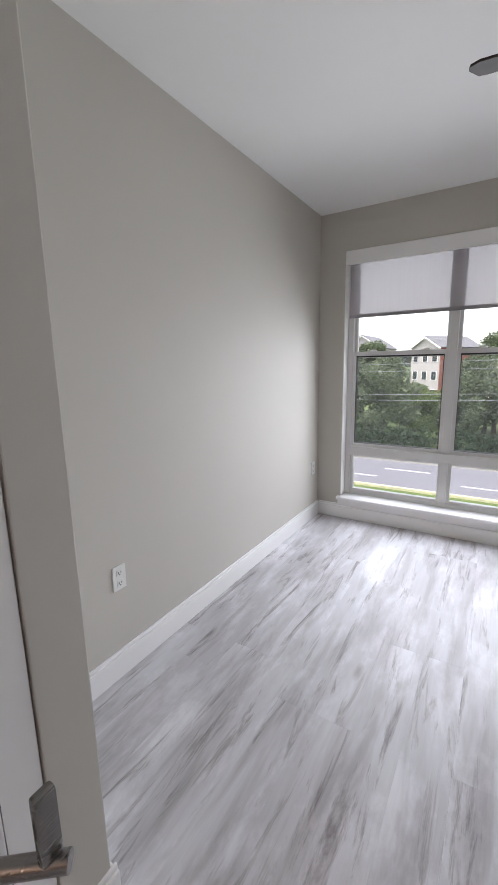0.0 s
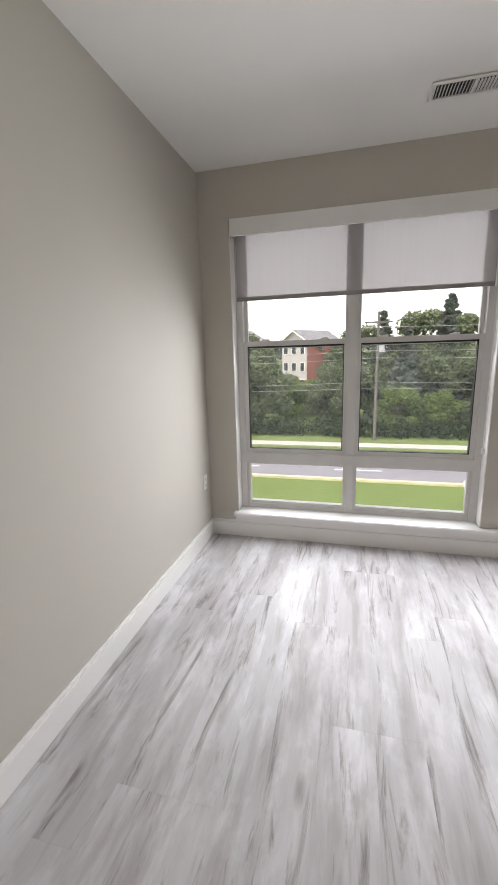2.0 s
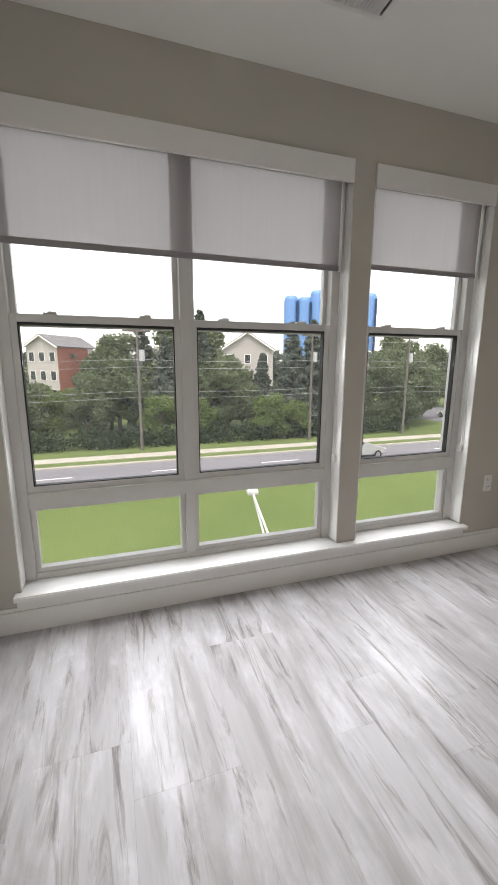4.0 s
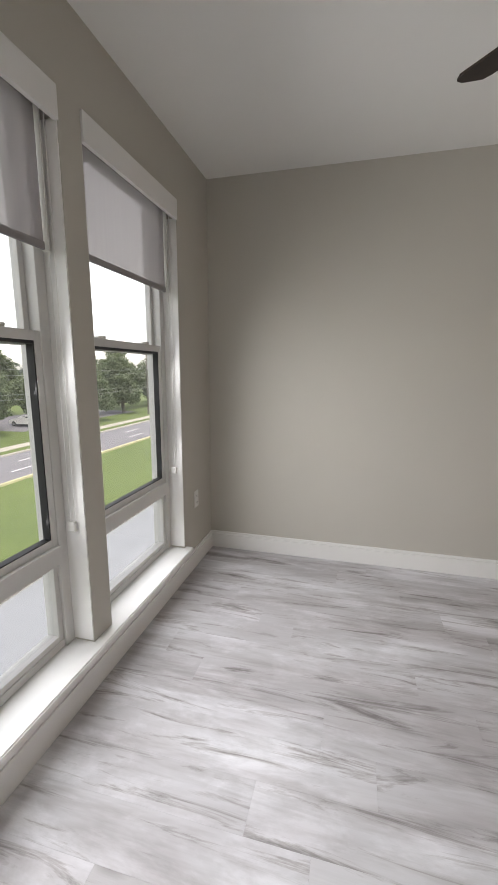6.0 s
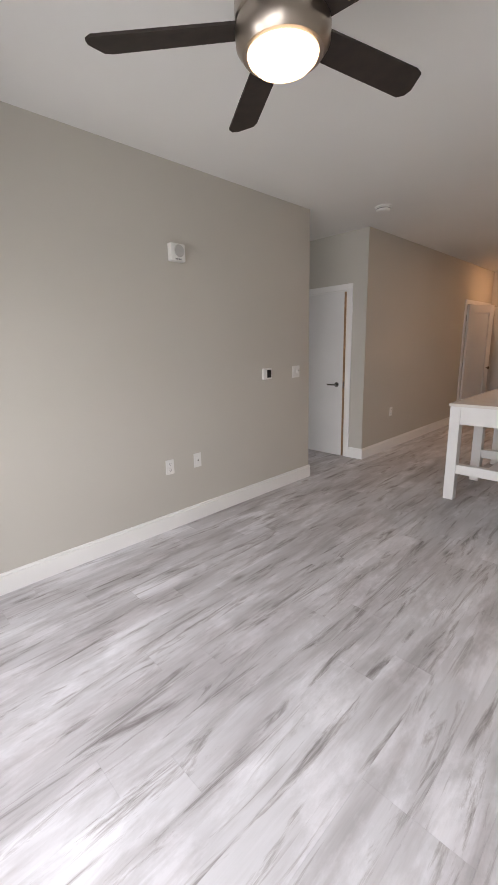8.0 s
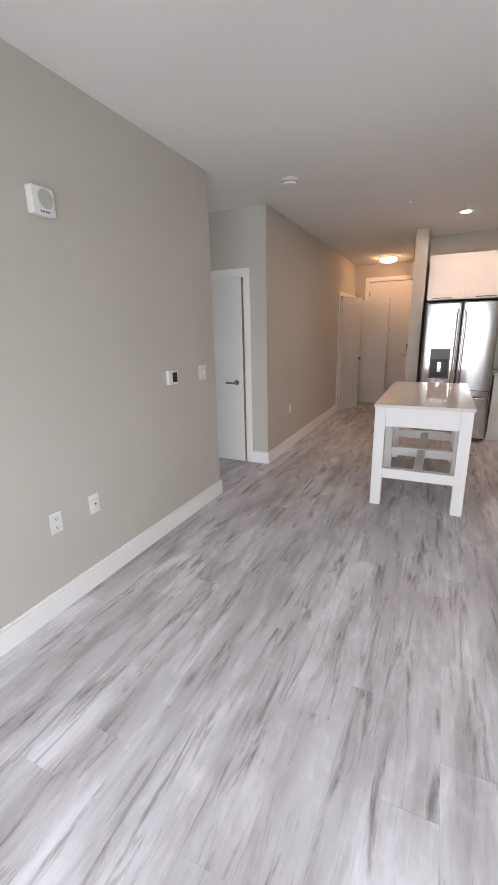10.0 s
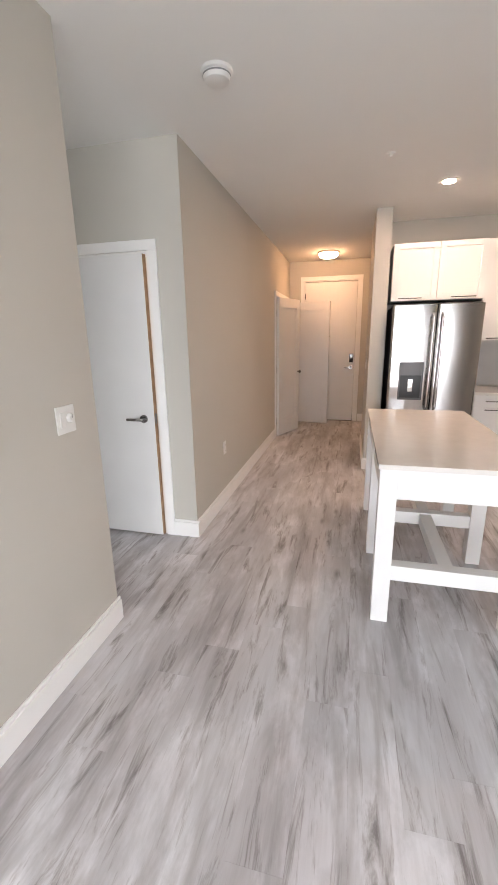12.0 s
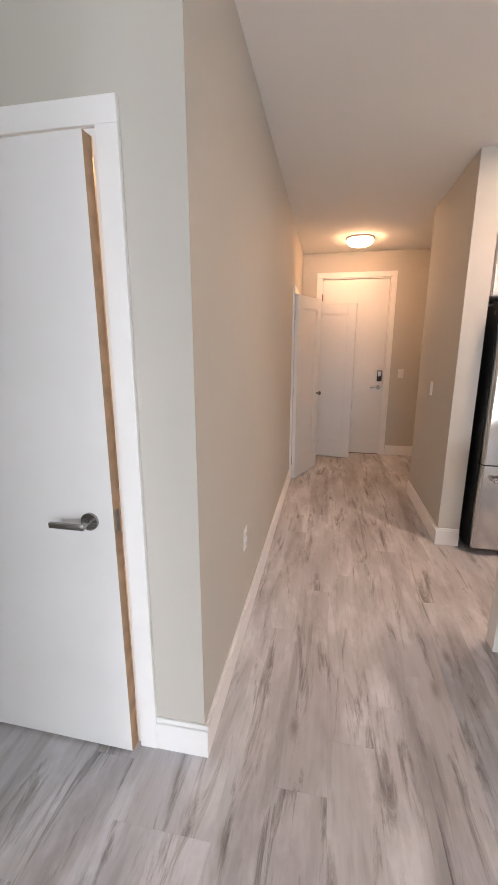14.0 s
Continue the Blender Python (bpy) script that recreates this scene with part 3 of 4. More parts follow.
# doorway at the start: white jamb behind the wall end, and its open door
setting("trim_start_jamb", boxes(((0.50, -3.40, 0), (0.655, -3.243, 2.2)), bevel=0.004), TRIM, "white painted door jamb", "trim")
od = thing("door_start", "white flush door standing open at the doorway", "door", (0.958, -4.22, 0), 90, kind="structure")
part("leaf", boxes(((0, -0.042, 0.012), (0.76, 0, 2.08)), bevel=0.003), DOOR, od)
part("edge_plate", boxes(((0.7595, -0.036, 0.62), (0.763, -0.006, 1.12)), bevel=0.001), NICKEL, od, "long nickel lock plate")
oh = part("handle", rods(((0.730, -0.042, 0.90), (0.730, -0.052, 0.90), 0.026), ((0.735, -0.050, 0.918), (0.790, -0.120, 0.918), 0.012), sides=28), NICKEL, od, "satin nickel lever handle", True)
part("lever", boxes(((0.764, -0.112, 0.925), (0.790, -0.098, 1.02)), bevel=0.005), NICKEL, oh, smooth=True)


# ---- wall plates and devices ----
def plate(name, label, cat, at, turn, w=0.075, h=0.12, kind_of="outlet", group=""):
    """A wall plate in its own x-z plane, front towards -y."""
    p = thing(name, label, cat, at, turn, group)
    part("cover_plate", boxes(((-w / 2, -0.006, -h / 2), (w / 2, 0, h / 2)), bevel=0.003), PLATE, p)
    if kind_of == "outlet":
        for z in (-0.026, 0.026):
            part("receptacle", boxes(((-0.017, -0.009, z - 0.016), (0.017, -0.005, z + 0.016)), bevel=0.006), PLATE, p)
            part("slot", boxes(((-0.009, -0.0096, z - 0.004), (-0.006, -0.0088, z + 0.007)), ((0.006, -0.0096, z - 0.004), (0.009, -0.0088, z + 0.006)), ((-0.003, -0.0096, z - 0.012), (0.003, -0.0088, z - 0.007))), BLACK, p)
    elif kind_of == "jack":
        part("insert", boxes(((-0.017, -0.009, -0.033), (0.017, -0.005, 0.033)), bevel=0.004), PLATE, p)
        part("jack", rods(((0, -0.016, 0.0), (0, -0.006, 0.0), 0.005), sides=12), NICKEL, p)
    else:
        if kind_of == "dial":
            part("dial", turned([(0.0, 0.0), (0.021, 0.0), (0.019, 0.008), (0.013, 0.014), (0.0, 0.015)], 28), PLATE, p, "round fan speed dial", True).matrix_basis = pose(0.023, -0.005, 0.004, 90)
            part("dial_mark", boxes(((0.0215, -0.0212, 0.004), (0.0245, -0.0195, 0.018))), plain("grey_dial_mark", (0.3, 0.3, 0.3), 0.5), p)
        for x in ([0.0] if w < 0.09 else [-0.023] if kind_of == "dial" else [-0.023, 0.023]):
            part("rocker", boxes(((x - 0.016, -0.011, -0.033), (x + 0.016, -0.004, 0.033)), bevel=0.004), PLATE, p)
    return p


SOCK = "sockets on the walls"
plate("wall_outlet", "white duplex socket on the taupe wall", "outlet", (0.0005, -2.47, 0.50), 90, group=SOCK)
plate("wall_outlet", "white duplex socket near the window corner", "outlet", (0.0005, -0.13, 0.49), 90, group=SOCK)
plate("wall_outlet", "white duplex socket beside the narrow window", "outlet", (3.25, -0.0005, 0.50), 0, group=SOCK)
plate("wall_outlet", "white duplex socket on the thermostat wall", "outlet", (XR - 0.0005, -2.335, 0.525), -90, group=SOCK)
plate("jack_plate", "white antenna jack plate beside a socket", "jack plate", (XR - 0.0005, -2.61, 0.525), -90, kind_of="jack")
plate("wall_outlet", "white duplex socket on the hall wall", "outlet", (XH - 0.0005, -5.90, 0.525), -90, group=SOCK)
plate("light_switch", "white wall plate with a rocker and a round dial", "switch", (XR - 0.0005, -3.925, 1.185), -90, 0.117, 0.12, "dial")
plate("light_switch", "white rocker switch beside the entry door", "switch", (2.10, YN + 0.0005, 1.16), 180, 0.075, 0.12, "switch")
plate("light_switch", "white rocker switch on the pilaster wall", "switch", (2.1905, -7.75, 1.16), 90, 0.075, 0.12, "switch")

th = thing("thermostat", "white square thermostat with a dark display", "thermostat", (XR, -3.48, 1.19), -90)
part("body", boxes(((-0.058, -0.026, -0.052), (0.058, 0, 0.052)), bevel=0.008), PLATE, th, smooth=True)
part("display", boxes(((-0.012, -0.0275, -0.036), (0.046, -0.0255, 0.036)), bevel=0.001), BLACK, th, "dark display")

al = thing("alarm_sounder", "white square wall alarm with a round grille", "alarm", (XR, -2.525, 2.13), -90)
part("body", boxes(((-0.075, -0.05, -0.062), (0.052, 0, 0.062)), bevel=0.012), PLATE, al, smooth=True)
part("grille", turned([(0.0, 0.0), (0.043, 0.0), (0.040, 0.006), (0.030, 0.004), (0.020, 0.006), (0.010, 0.004), (0.0, 0.006)], 28), plain("grey_grille", (0.5, 0.49, 0.47), 0.5), al, smooth=True).matrix_basis = pose(-0.004, -0.05, 0.010, 90)
part("lettering", boxes(*[((-0.04 + i * 0.014, -0.0512, -0.052), (-0.031 + i * 0.014, -0.0498, -0.042)) for i in range(4)]), plain("grey_print", (0.15, 0.15, 0.15), 0.6), al)

# ---- ceiling ----
vent = thing("ceiling_vent", "white two-way ceiling air vent", "vent", (1.665, -0.485, H - 0.002))
part("frame", boxes(((-0.205, -0.08, -0.008), (0.205, -0.058, 0)), ((-0.205, 0.058, -0.008), (0.205, 0.08, 0)), ((-0.205, -0.058, -0.008), (-0.183, 0.058, 0)), ((0.183, -0.058, -0.008), (0.205, 0.058, 0)),
                    ((-0.008, -0.058, -0.008), (0.008, 0.058, 0)), bevel=0.002), PLATE, vent)
# flat dark sheet painted in for the unlit duct above the slats
part("backing", boxes(((-0.183, -0.058, -0.0015), (0.183, 0.058, -0.0005))), plain("unlit_duct_dark", (0.05, 0.05, 0.05), 0.8), vent)
for k in range(22):
    x = -0.174 + k * 0.0158 + (0.0158 if k > 10 else 0) * 0.3
    sl = part("slat", boxes(((-0.0006, -0.057, -0.006), (0.0006, 0.057, 0.006)), bevel=0.0), PLATE, vent)
    sl.matrix_basis = pose(x, 0, -0.0085, 0, 40 if k < 11 else -40, 0)

sd = thing("smoke_detector", "round white smoke detector on the ceiling", "smoke detector", (3.05, -4.64, H))
part("base", turned([(0.0, 0.0), (0.076, 0.0), (0.076, -0.014), (0.070, -0.018), (0.0, -0.018)]), PLATE, sd, smooth=True)
part("cover", turned([(0.0, -0.018), (0.064, -0.018), (0.066, -0.030), (0.058, -0.044), (0.036, -0.050), (0.0, -0.051)]), PLATE, sd, smooth=True)
part("vent_ring", turned([(0.0665, -0.022), (0.0672, -0.022), (0.0672, -0.028), (0.0665, -0.028)]), plain("grey_slots", (0.25, 0.25, 0.25), 0.6), sd)

sp = thing("sprinkler_head", "small concealed sprinkler cap on the ceiling", "sprinkler", (2.17, -5.83, H))
part("cap", turned([(0.0, 0.0), (0.032, 0.0), (0.030, -0.006), (0.012, -0.008), (0.010, -0.022), (0.0, -0.024)], 24), PLATE, sp, smooth=True)


def downlight(x, y):
    d = thing("downlight", "lit round recessed ceiling downlight", "downlight", (x, y, H), group="kitchen downlights")
    part("trim_ring", turned([(0.052, 0.0), (0.085, 0.0), (0.082, -0.006), (0.056, -0.004)], 32), PLATE, d, smooth=True)
    part("lens", turned([(0.0, -0.001), (0.052, -0.001), (0.050, -0.004), (0.0, -0.006)], 32), CAN_GLOW, d, "glowing lens", True)


downlight(1.65, -6.53)
downlight(1.155, -6.06)

hl = thing("hall_ceiling_light", "lit round flush ceiling light with a glass dome", "ceiling light", (2.785, -9.20, H))
part("pan", turned([(0.0, 0.0), (0.165, 0.0), (0.165, -0.018), (0.150, -0.024), (0.0, -0.024)]), NICKEL, hl, smooth=True)
part("dome", turned([(0.0, -0.024), (0.148, -0.024), (0.146, -0.045), (0.125, -0.070), (0.080, -0.088), (0.030, -0.095), (0.0, -0.096)]), HALL_GLOW, hl, "glowing frosted glass dome", True)

fan = thing("ceiling_fan", "five-blade dark ceiling fan with a lit bowl", "ceiling fan", (1.919, -1.825, H - 0.03))
part("canopy", turned([(0.0, 0.03), (0.085, 0.03), (0.085, -0.03), (0.07, -0.055), (0.0, -0.06)]), FAN_NICKEL, fan, smooth=True)
part("downrod", rods(((0, 0, -0.05), (0, 0, -0.17), 0.016)), FAN_NICKEL, fan, smooth=True)
part("motor_housing", turned([(0.0, -0.15), (0.07, -0.155), (0.135, -0.18), (0.154, -0.21), (0.154, -0.262), (0.148, -0.267), (0.0, -0.267)], 56), FAN_NICKEL, fan, "brushed nickel motor housing", True)
part("light_ring", turned([(0.0, -0.269), (0.150, -0.269), (0.155, -0.285), (0.152, -0.325), (0.132, -0.352), (0.0, -0.352)], 56), FAN_NICKEL, fan, "brushed nickel light ring", True)
part("bowl", turned([(0.0, -0.350), (0.118, -0.350), (0.114, -0.361), (0.097, -0.377), (0.066, -0.389), (0.030, -0.395), (0.0, -0.396)], 48), FAN_GLOW, fan, "glowing frosted glass bowl", True)
for k in range(5):
    bm = bmesh.new()
    r0, r1, w0, w1 = 0.13, 0.645, 0.054, 0.064
    outline = [(r0, -w0), (0.3, -w0 - 0.004), (r1 - 0.06, -w1), (r1 - 0.03, -w1 + 0.008), (r1, w1 - 0.05), (r1 - 0.004, w1 - 0.02), (r1 - 0.03, w1), (0.3, w0 + 0.004), (r0, w0)]
    low = [bm.verts.new((x, y, -0.004)) for x, y in outline]
    top = [bm.verts.new((x, y, 0.004)) for x, y in outline]
    bm.faces.new(list(reversed(low)))
    bm.faces.new(top)
    for i in range(len(outline)):
        j = (i + 1) % len(outline)
        bm.faces.new((low[i], low[j], top[j], top[i]))
    bl = part("blade", bm, BRONZE_BLADE, fan, "dark espresso wooden blade")
    bl.matrix_basis = pose(0, 0, -0.274, 0, 0, 40.5 + 72 * k) @ pose(0, 0, 0, -11, 0, 0)
    part("blade_iron", boxes(((0.11, -0.02, 0.005), (0.21, 0.02, 0.011)), bevel=0.003), NICKEL, fan).matrix_basis = pose(0, 0, -0.274, 0, 0, 40.5 + 72 * k) @ pose(0, 0, 0, -11, 0, 0)


# ---- kitchen ----
def bar_pull(parent, a, b, off):
    """A slim bar pull from a to b on two posts; off: the way out of the front."""
    a, b, off = Vector(a), Vector(b), Vector(off)
    d = (b - a).normalized() * 0.018
    bm = rods((a + off, b + off, 0.0055), (a + d, a + d + off, 0.004), (b - d, b - d + off, 0.004), sides=12)
    part("bar_pull", bm, NICKEL, parent, "slim steel bar pull", True)


def shaker(parent, x0, x1, z0, z1, y, name="cabinet_door"):
    """A flat-panel front in the x-z plane whose face is at y."""
    s = 0.055
    d = part(name, boxes(((x0, y - 0.02, z0), (x0 + s, y, z1)), ((x1 - s, y - 0.02, z0), (x1, y, z1)), ((x0 + s, y - 0.02, z1 - s), (x1 - s, y, z1)), ((x0 + s, y - 0.02, z0), (x1 - s, y, z0 + s)), bevel=0.0015), CABINET, parent)
    part("panel", boxes(((x0 + s, y - 0.02, z0 + s), (x1 - s, y - 0.008, z1 - s))), CABINET, d)
    return d


uf = thing("wall_cabinet", "white two-door wall cabinet over the refrigerator", "cabinet", group="white wall cabinets")
part("body", boxes(((1.115, YK, 1.852), (1.998, -7.20, 2.41))), CABINET, uf)
for x0, x1, p0, p1 in ((1.118, 1.553, 1.19, 1.42), (1.557, 1.996, 1.70, 1.93)):
    d = shaker(uf, x0, x1, 1.855, 2.408, -7.178)
    bar_pull(d, (p0, -7.178, 1.876), (p1, -7.178, 1.876), (0, 0.028, 0))
for i, (x0, x1) in enumerate(((0.78, 1.111), (0.445, 0.776), (0.02, 0.441))):
    uc = thing("wall_cabinet", "tall white wall cabinet over the worktop", "cabinet", group="white wall cabinets")
    part("body", boxes(((x0, YK, 1.44), (x1, -7.24, 2.41))), CABINET, uc)
    d = shaker(uc, x0 + 0.002, x1 - 0.002, 1.443, 2.408, -7.218)
    bar_pull(d, (x0 + 0.06, -7.218, 1.462), (x1 - 0.07, -7.218, 1.462), (0, 0.028, 0))
setting("wall_backsplash", boxes(((0.0, YK, 0.93), (1.11, YK + 0.01, 1.44))), TILE, "pale grey backsplash behind the worktop", "wall")


def base_unit(x0, x1, group="white base cabinets"):
    """A base cabinet along the back wall: one drawer over a door."""
    u = thing("base_cabinet", "white base cabinet with a drawer over a door", "cabinet", group=group)
    part("body", boxes(((x0, YK, 0.10), (x1, -7.12, 0.888))), CABINET, u)
    part("toe_kick", boxes(((x0, YK, 0.0), (x1, -7.19, 0.10))), CABINET, u)
    dr = part("drawer", boxes(((x0 + 0.002, -7.12, 0.755), (x1 - 0.002, -7.10, 0.884)), bevel=0.0015), CABINET, u)
    bar_pull(dr, (x0 + 0.10, -7.10, 0.825), (x1 - 0.10, -7.10, 0.825), (0, 0.028, 0))
    d = shaker(u, x0 + 0.002, x1 - 0.002, 0.105, 0.750, -7.10)
    bar_pull(d, (x0 + 0.10, -7.10, 0.735), (x1 - 0.10, -7.10, 0.735), (0, 0.028, 0))


base_unit(0.60, 1.10)
su = thing("base_cabinet", "white base cabinet beside the oven range", "cabinet", group="white base cabinets")
part("body", boxes(((0.0, -7.71, 0.10), (0.578, -6.64, 0.888))), CABINET, su)
part("toe_kick", boxes(((0.0, -7.71, 0.0), (0.50, -6.64, 0.10))), CABINET, su)
for z0, z1 in ((0.62, 0.884), (0.365, 0.616), (0.105, 0.361)):
    dr = part("drawer", boxes(((0.578, -7.06, z0), (0.598, -6.645, z1)), bevel=0.0015), CABINET, su)
    bar_pull(dr, (0.598, -6.96, z1 - 0.05), (0.598, -6.74, z1 - 0.05), (0.028, 0, 0))
ct = thing("countertop", "white quartz worktop on the base cabinets", "countertop")
part("slab", boxes(((0.002, YK + 0.012, 0.888), (1.112, -7.075, 0.918)), ((0.002, -7.075, 0.888), (0.625, -6.64, 0.918)), bevel=0.003), QUARTZ, ct)

rg = thing("oven_range", "stainless oven range with a black glass front", "oven")
part("body", boxes(((0.0, -6.63, 0.03), (0.60, -5.88, 0.905)), bevel=0.004), STEEL, rg)
part("cooktop", boxes(((0.02, -6.63, 0.905), (0.63, -5.88, 0.922)), bevel=0.004), BLACK, rg, "black glass cooktop")
od2 = part("oven_door", boxes(((0.60, -6.62, 0.20), (0.635, -5.89, 0.78)), bevel=0.006), BLACK, rg, "black glass oven door")
part("handle", rods(((0.675, -6.55, 0.74), (0.675, -5.96, 0.74), 0.011), ((0.635, -6.53, 0.74), (0.675, -6.53, 0.74), 0.008), ((0.635, -5.98, 0.74), (0.675, -5.98, 0.74), 0.008)), STEEL, od2, "steel bar handle", True)
part("control_panel", boxes(((0.60, -6.62, 0.79), (0.64, -5.89, 0.90)), bevel=0.006), STEEL, rg)
for k in range(5):
    part("knob", rods(((0.64, -6.54 + k * 0.143, 0.845), (0.672, -6.54 + k * 0.143, 0.845), 0.020)), STEEL, rg, smooth=True)

fr = thing("refrigerator", "stainless french-door refrigerator with an ice dispenser", "refrigerator")
part("case", boxes(((1.135, -7.70, 0.02), (1.985, -7.055, 1.79)), bevel=0.006), FRIDGE_SIDE, fr, "black refrigerator case")
part("hinge_cover", boxes(((1.14, -7.20, 1.79), (1.98, -7.06, 1.815)), bevel=0.006), FRIDGE_SIDE, fr)


def curved_front(x0, x1, z0, z1):
    """A steel door with gently rounded vertical edges."""
    bm = bmesh.new()
    box_into(bm, (x0, -7.050, z0), (x1, -6.972, z1))
    up = [e for e in bm.edges if abs(e.verts[0].co.z - e.verts[1].co.z) > 0.1 and e.verts[0].co.y > -7.0]
    bmesh.ops.bevel(bm, geom=up, offset=0.022, segments=5, affect="EDGES", profile=0.5)
    return bm


dl = part("door_left", curved_front(1.562, 1.985, 0.70, 1.80), STEEL, fr, "stainless refrigerator door", True)
drr = part("door_right", curved_front(1.135, 1.556, 0.70, 1.80), STEEL, fr, "stainless refrigerator door", True)
fz = part("freezer_drawer", curved_front(1.135, 1.985, 0.06, 0.692), STEEL, fr, "stainless freezer drawer", True)
for d, x in ((dl, 1.600), (drr, 1.518)):
    bm = rods(((x, -6.915, 0.78), (x, -6.915, 1.68), 0.0135), ((x, -6.972, 0.74), (x, -6.915, 0.78), 0.011), ((x, -6.972, 1.72), (x, -6.915, 1.68), 0.011))
    part("handle", bm, STEEL, d, "tall curved steel handle", True)
part("handle", rods(((1.20, -6.915, 0.60), (1.92, -6.915, 0.60), 0.0135), ((1.20, -6.972, 0.60), (1.20, -6.915, 0.60), 0.011), ((1.92, -6.972, 0.60), (1.92, -6.915, 0.60), 0.011)), STEEL, fz, "steel bar handle", True)
GREY_PANEL = plain("dark_grey_panel", (0.10, 0.10, 0.105), 0.35)
di = part("dispenser", boxes(((1.645, -6.974, 0.845), (1.662, -6.964, 1.235)), ((1.868, -6.974, 0.845), (1.885, -6.964, 1.235)), ((1.662, -6.974, 1.10), (1.868, -6.964, 1.235)), ((1.662, -6.974, 0.845), (1.868, -6.964, 0.865)), bevel=0.002), GREY_PANEL, dl, "grey ice and water dispenser")
part("dispenser_recess", boxes(((1.662, -6.9725, 0.865), (1.868, -6.9705, 1.10))), BLACK, dl)
part("paddle", boxes(((1.742, -6.970, 0.93), (1.79, -6.963, 1.06)), bevel=0.003), STEEL, dl)
part("badge", boxes(((1.9855, -7.13, 1.72), (1.9865, -7.10, 1.75))), GREY_PANEL, fr)

isl = thing("kitchen_island", "white wooden kitchen island table with a quartz top", "island", (-0.03, 0, 0))
part("tabletop", boxes(((1.49, -6.035, 0.876), (2.245, -4.435, 0.902)), bevel=0.003), QUARTZ, isl, "polished white quartz top")
LEG = 0.088
rows_y = (-4.535, -5.26, -6.02)
for y in rows_y:
    for x in (1.50, 2.235 - LEG):
        part("leg", boxes(((x, y, 0.0), (x + LEG, y + LEG, 0.876)), bevel=0.003), TRIM, isl)
    part("rail", boxes(((1.50 + LEG, y + 0.01, 0.255), (2.235 - LEG, y + LEG - 0.01, 0.34)), bevel=0.003), TRIM, isl)
for y in (rows_y[0] + 0.006, rows_y[2] + 0.012):
    part("apron", boxes(((1.50 + LEG, y, 0.715), (2.235 - LEG, y + LEG - 0.018, 0.876)), bevel=0.002), TRIM, isl)
for x in (1.512, 2.235 - LEG + 0.012):
    for a, b in ((rows_y[2] + LEG, rows_y[1]), (rows_y[1] + LEG, rows_y[0])):
        part("side_apron", boxes(((x, a, 0.715), (x + LEG - 0.024, b, 0.876)), bevel=0.002), TRIM, isl)
for a, b in ((rows_y[2] + LEG - 0.01, rows_y[1] + 0.01), (rows_y[1] + LEG - 0.01, rows_y[0] + 0.01)):
    part("stretcher", boxes(((1.83, a, 0.262), (1.905, b, 0.333)), bevel=0.003), TRIM, isl)


# ---- outdoors ----
G = -6.0


def ground_mat(name, a, b, scale, fine, bump, rough=0.9, stretch=(1, 1, 1)):
    m, n, l, bs = nodes_of(name)
    tc, mp = n.new("ShaderNodeTexCoord"), n.new("ShaderNodeMapping")
    mp.inputs["Scale"].default_value = stretch
    n1, n2 = n.new("ShaderNodeTexNoise"), n.new("ShaderNodeTexNoise")
    n1.inputs["Scale"].default_value, n1.inputs["Detail"].default_value = scale, 6
    n2.inputs["Scale"].default_value, n2.inputs["Detail"].default_value = fine, 4
    mx = n.new("ShaderNodeMath")
    mx.operation = "MULTIPLY_ADD"
    mx.inputs[1].default_value = 0.6
    rp = n.new("ShaderNodeValToRGB")
    rp.color_ramp.elements[0].color, rp.color_ramp.elements[1].color = (*a, 1), (*b, 1)
    rp.color_ramp.elements[0].position, rp.color_ramp.elements[1].position = 0.55, 1.0
    bp = n.new("ShaderNodeBump")
    bp.inputs["Strength"].default_value, bp.inputs["Distance"].default_value = bump, 0.05
    l.new(tc.outputs["Object"], mp.inputs["Vector"])
    for x in (n1, n2):
        l.new(mp.outputs["Vector"], x.inputs["Vector"])
    l.new(n1.outputs["Fac"], mx.inputs[0])
    l.new(n2.outputs["Fac"], mx.inputs[2])
    l.new(mx.outputs[0], rp.inputs["Fac"])
    l.new(rp.outputs["Color"], bs.inputs["Base Color"])
    l.new(n2.outputs["Fac"], bp.inputs["Height"])
    l.new(bp.outputs["Normal"], bs.inputs["Normal"])
    bs.inputs["Roughness"].default_value = rough
    return m


GRASS = ground_mat("mown_grass", (0.056, 0.086, 0.017), (0.092, 0.126, 0.03), 0.25, 9.0, 0.6)
ASPHALT = ground_mat("worn_asphalt", (0.115, 0.112, 0.126), (0.155, 0.152, 0.168), 0.3, 30.0, 0.2, stretch=(0.3, 1, 1))
CONCRETE = ground_mat("pale_concrete", (0.26, 0.245, 0.215), (0.36, 0.34, 0.305), 0.8, 14.0, 0.2)
LINE_W = plain("white_road_paint", (0.62, 0.62, 0.62), 0.7, vary=0.15, scale=3)
LINE_Y = plain("yellow_road_paint", (0.40, 0.375, 0.23), 0.7, vary=0.15, scale=3)
SIDING = ground_mat("pale_lap_siding", (0.36, 0.33, 0.315), (0.44, 0.41, 0.39), 0.5, 8.0, 0.1)
SIDING_P = ground_mat("pinkish_lap_siding", (0.40, 0.31, 0.285), (0.47, 0.37, 0.34), 0.5, 8.0, 0.1)
BRICK = ground_mat("red_brick", (0.20, 0.075, 0.055), (0.30, 0.12, 0.09), 1.2, 20.0, 0.2)
ROOF = ground_mat("grey_roof_shingle", (0.10, 0.10, 0.11), (0.17, 0.165, 0.17), 1.0, 12.0, 0.3)
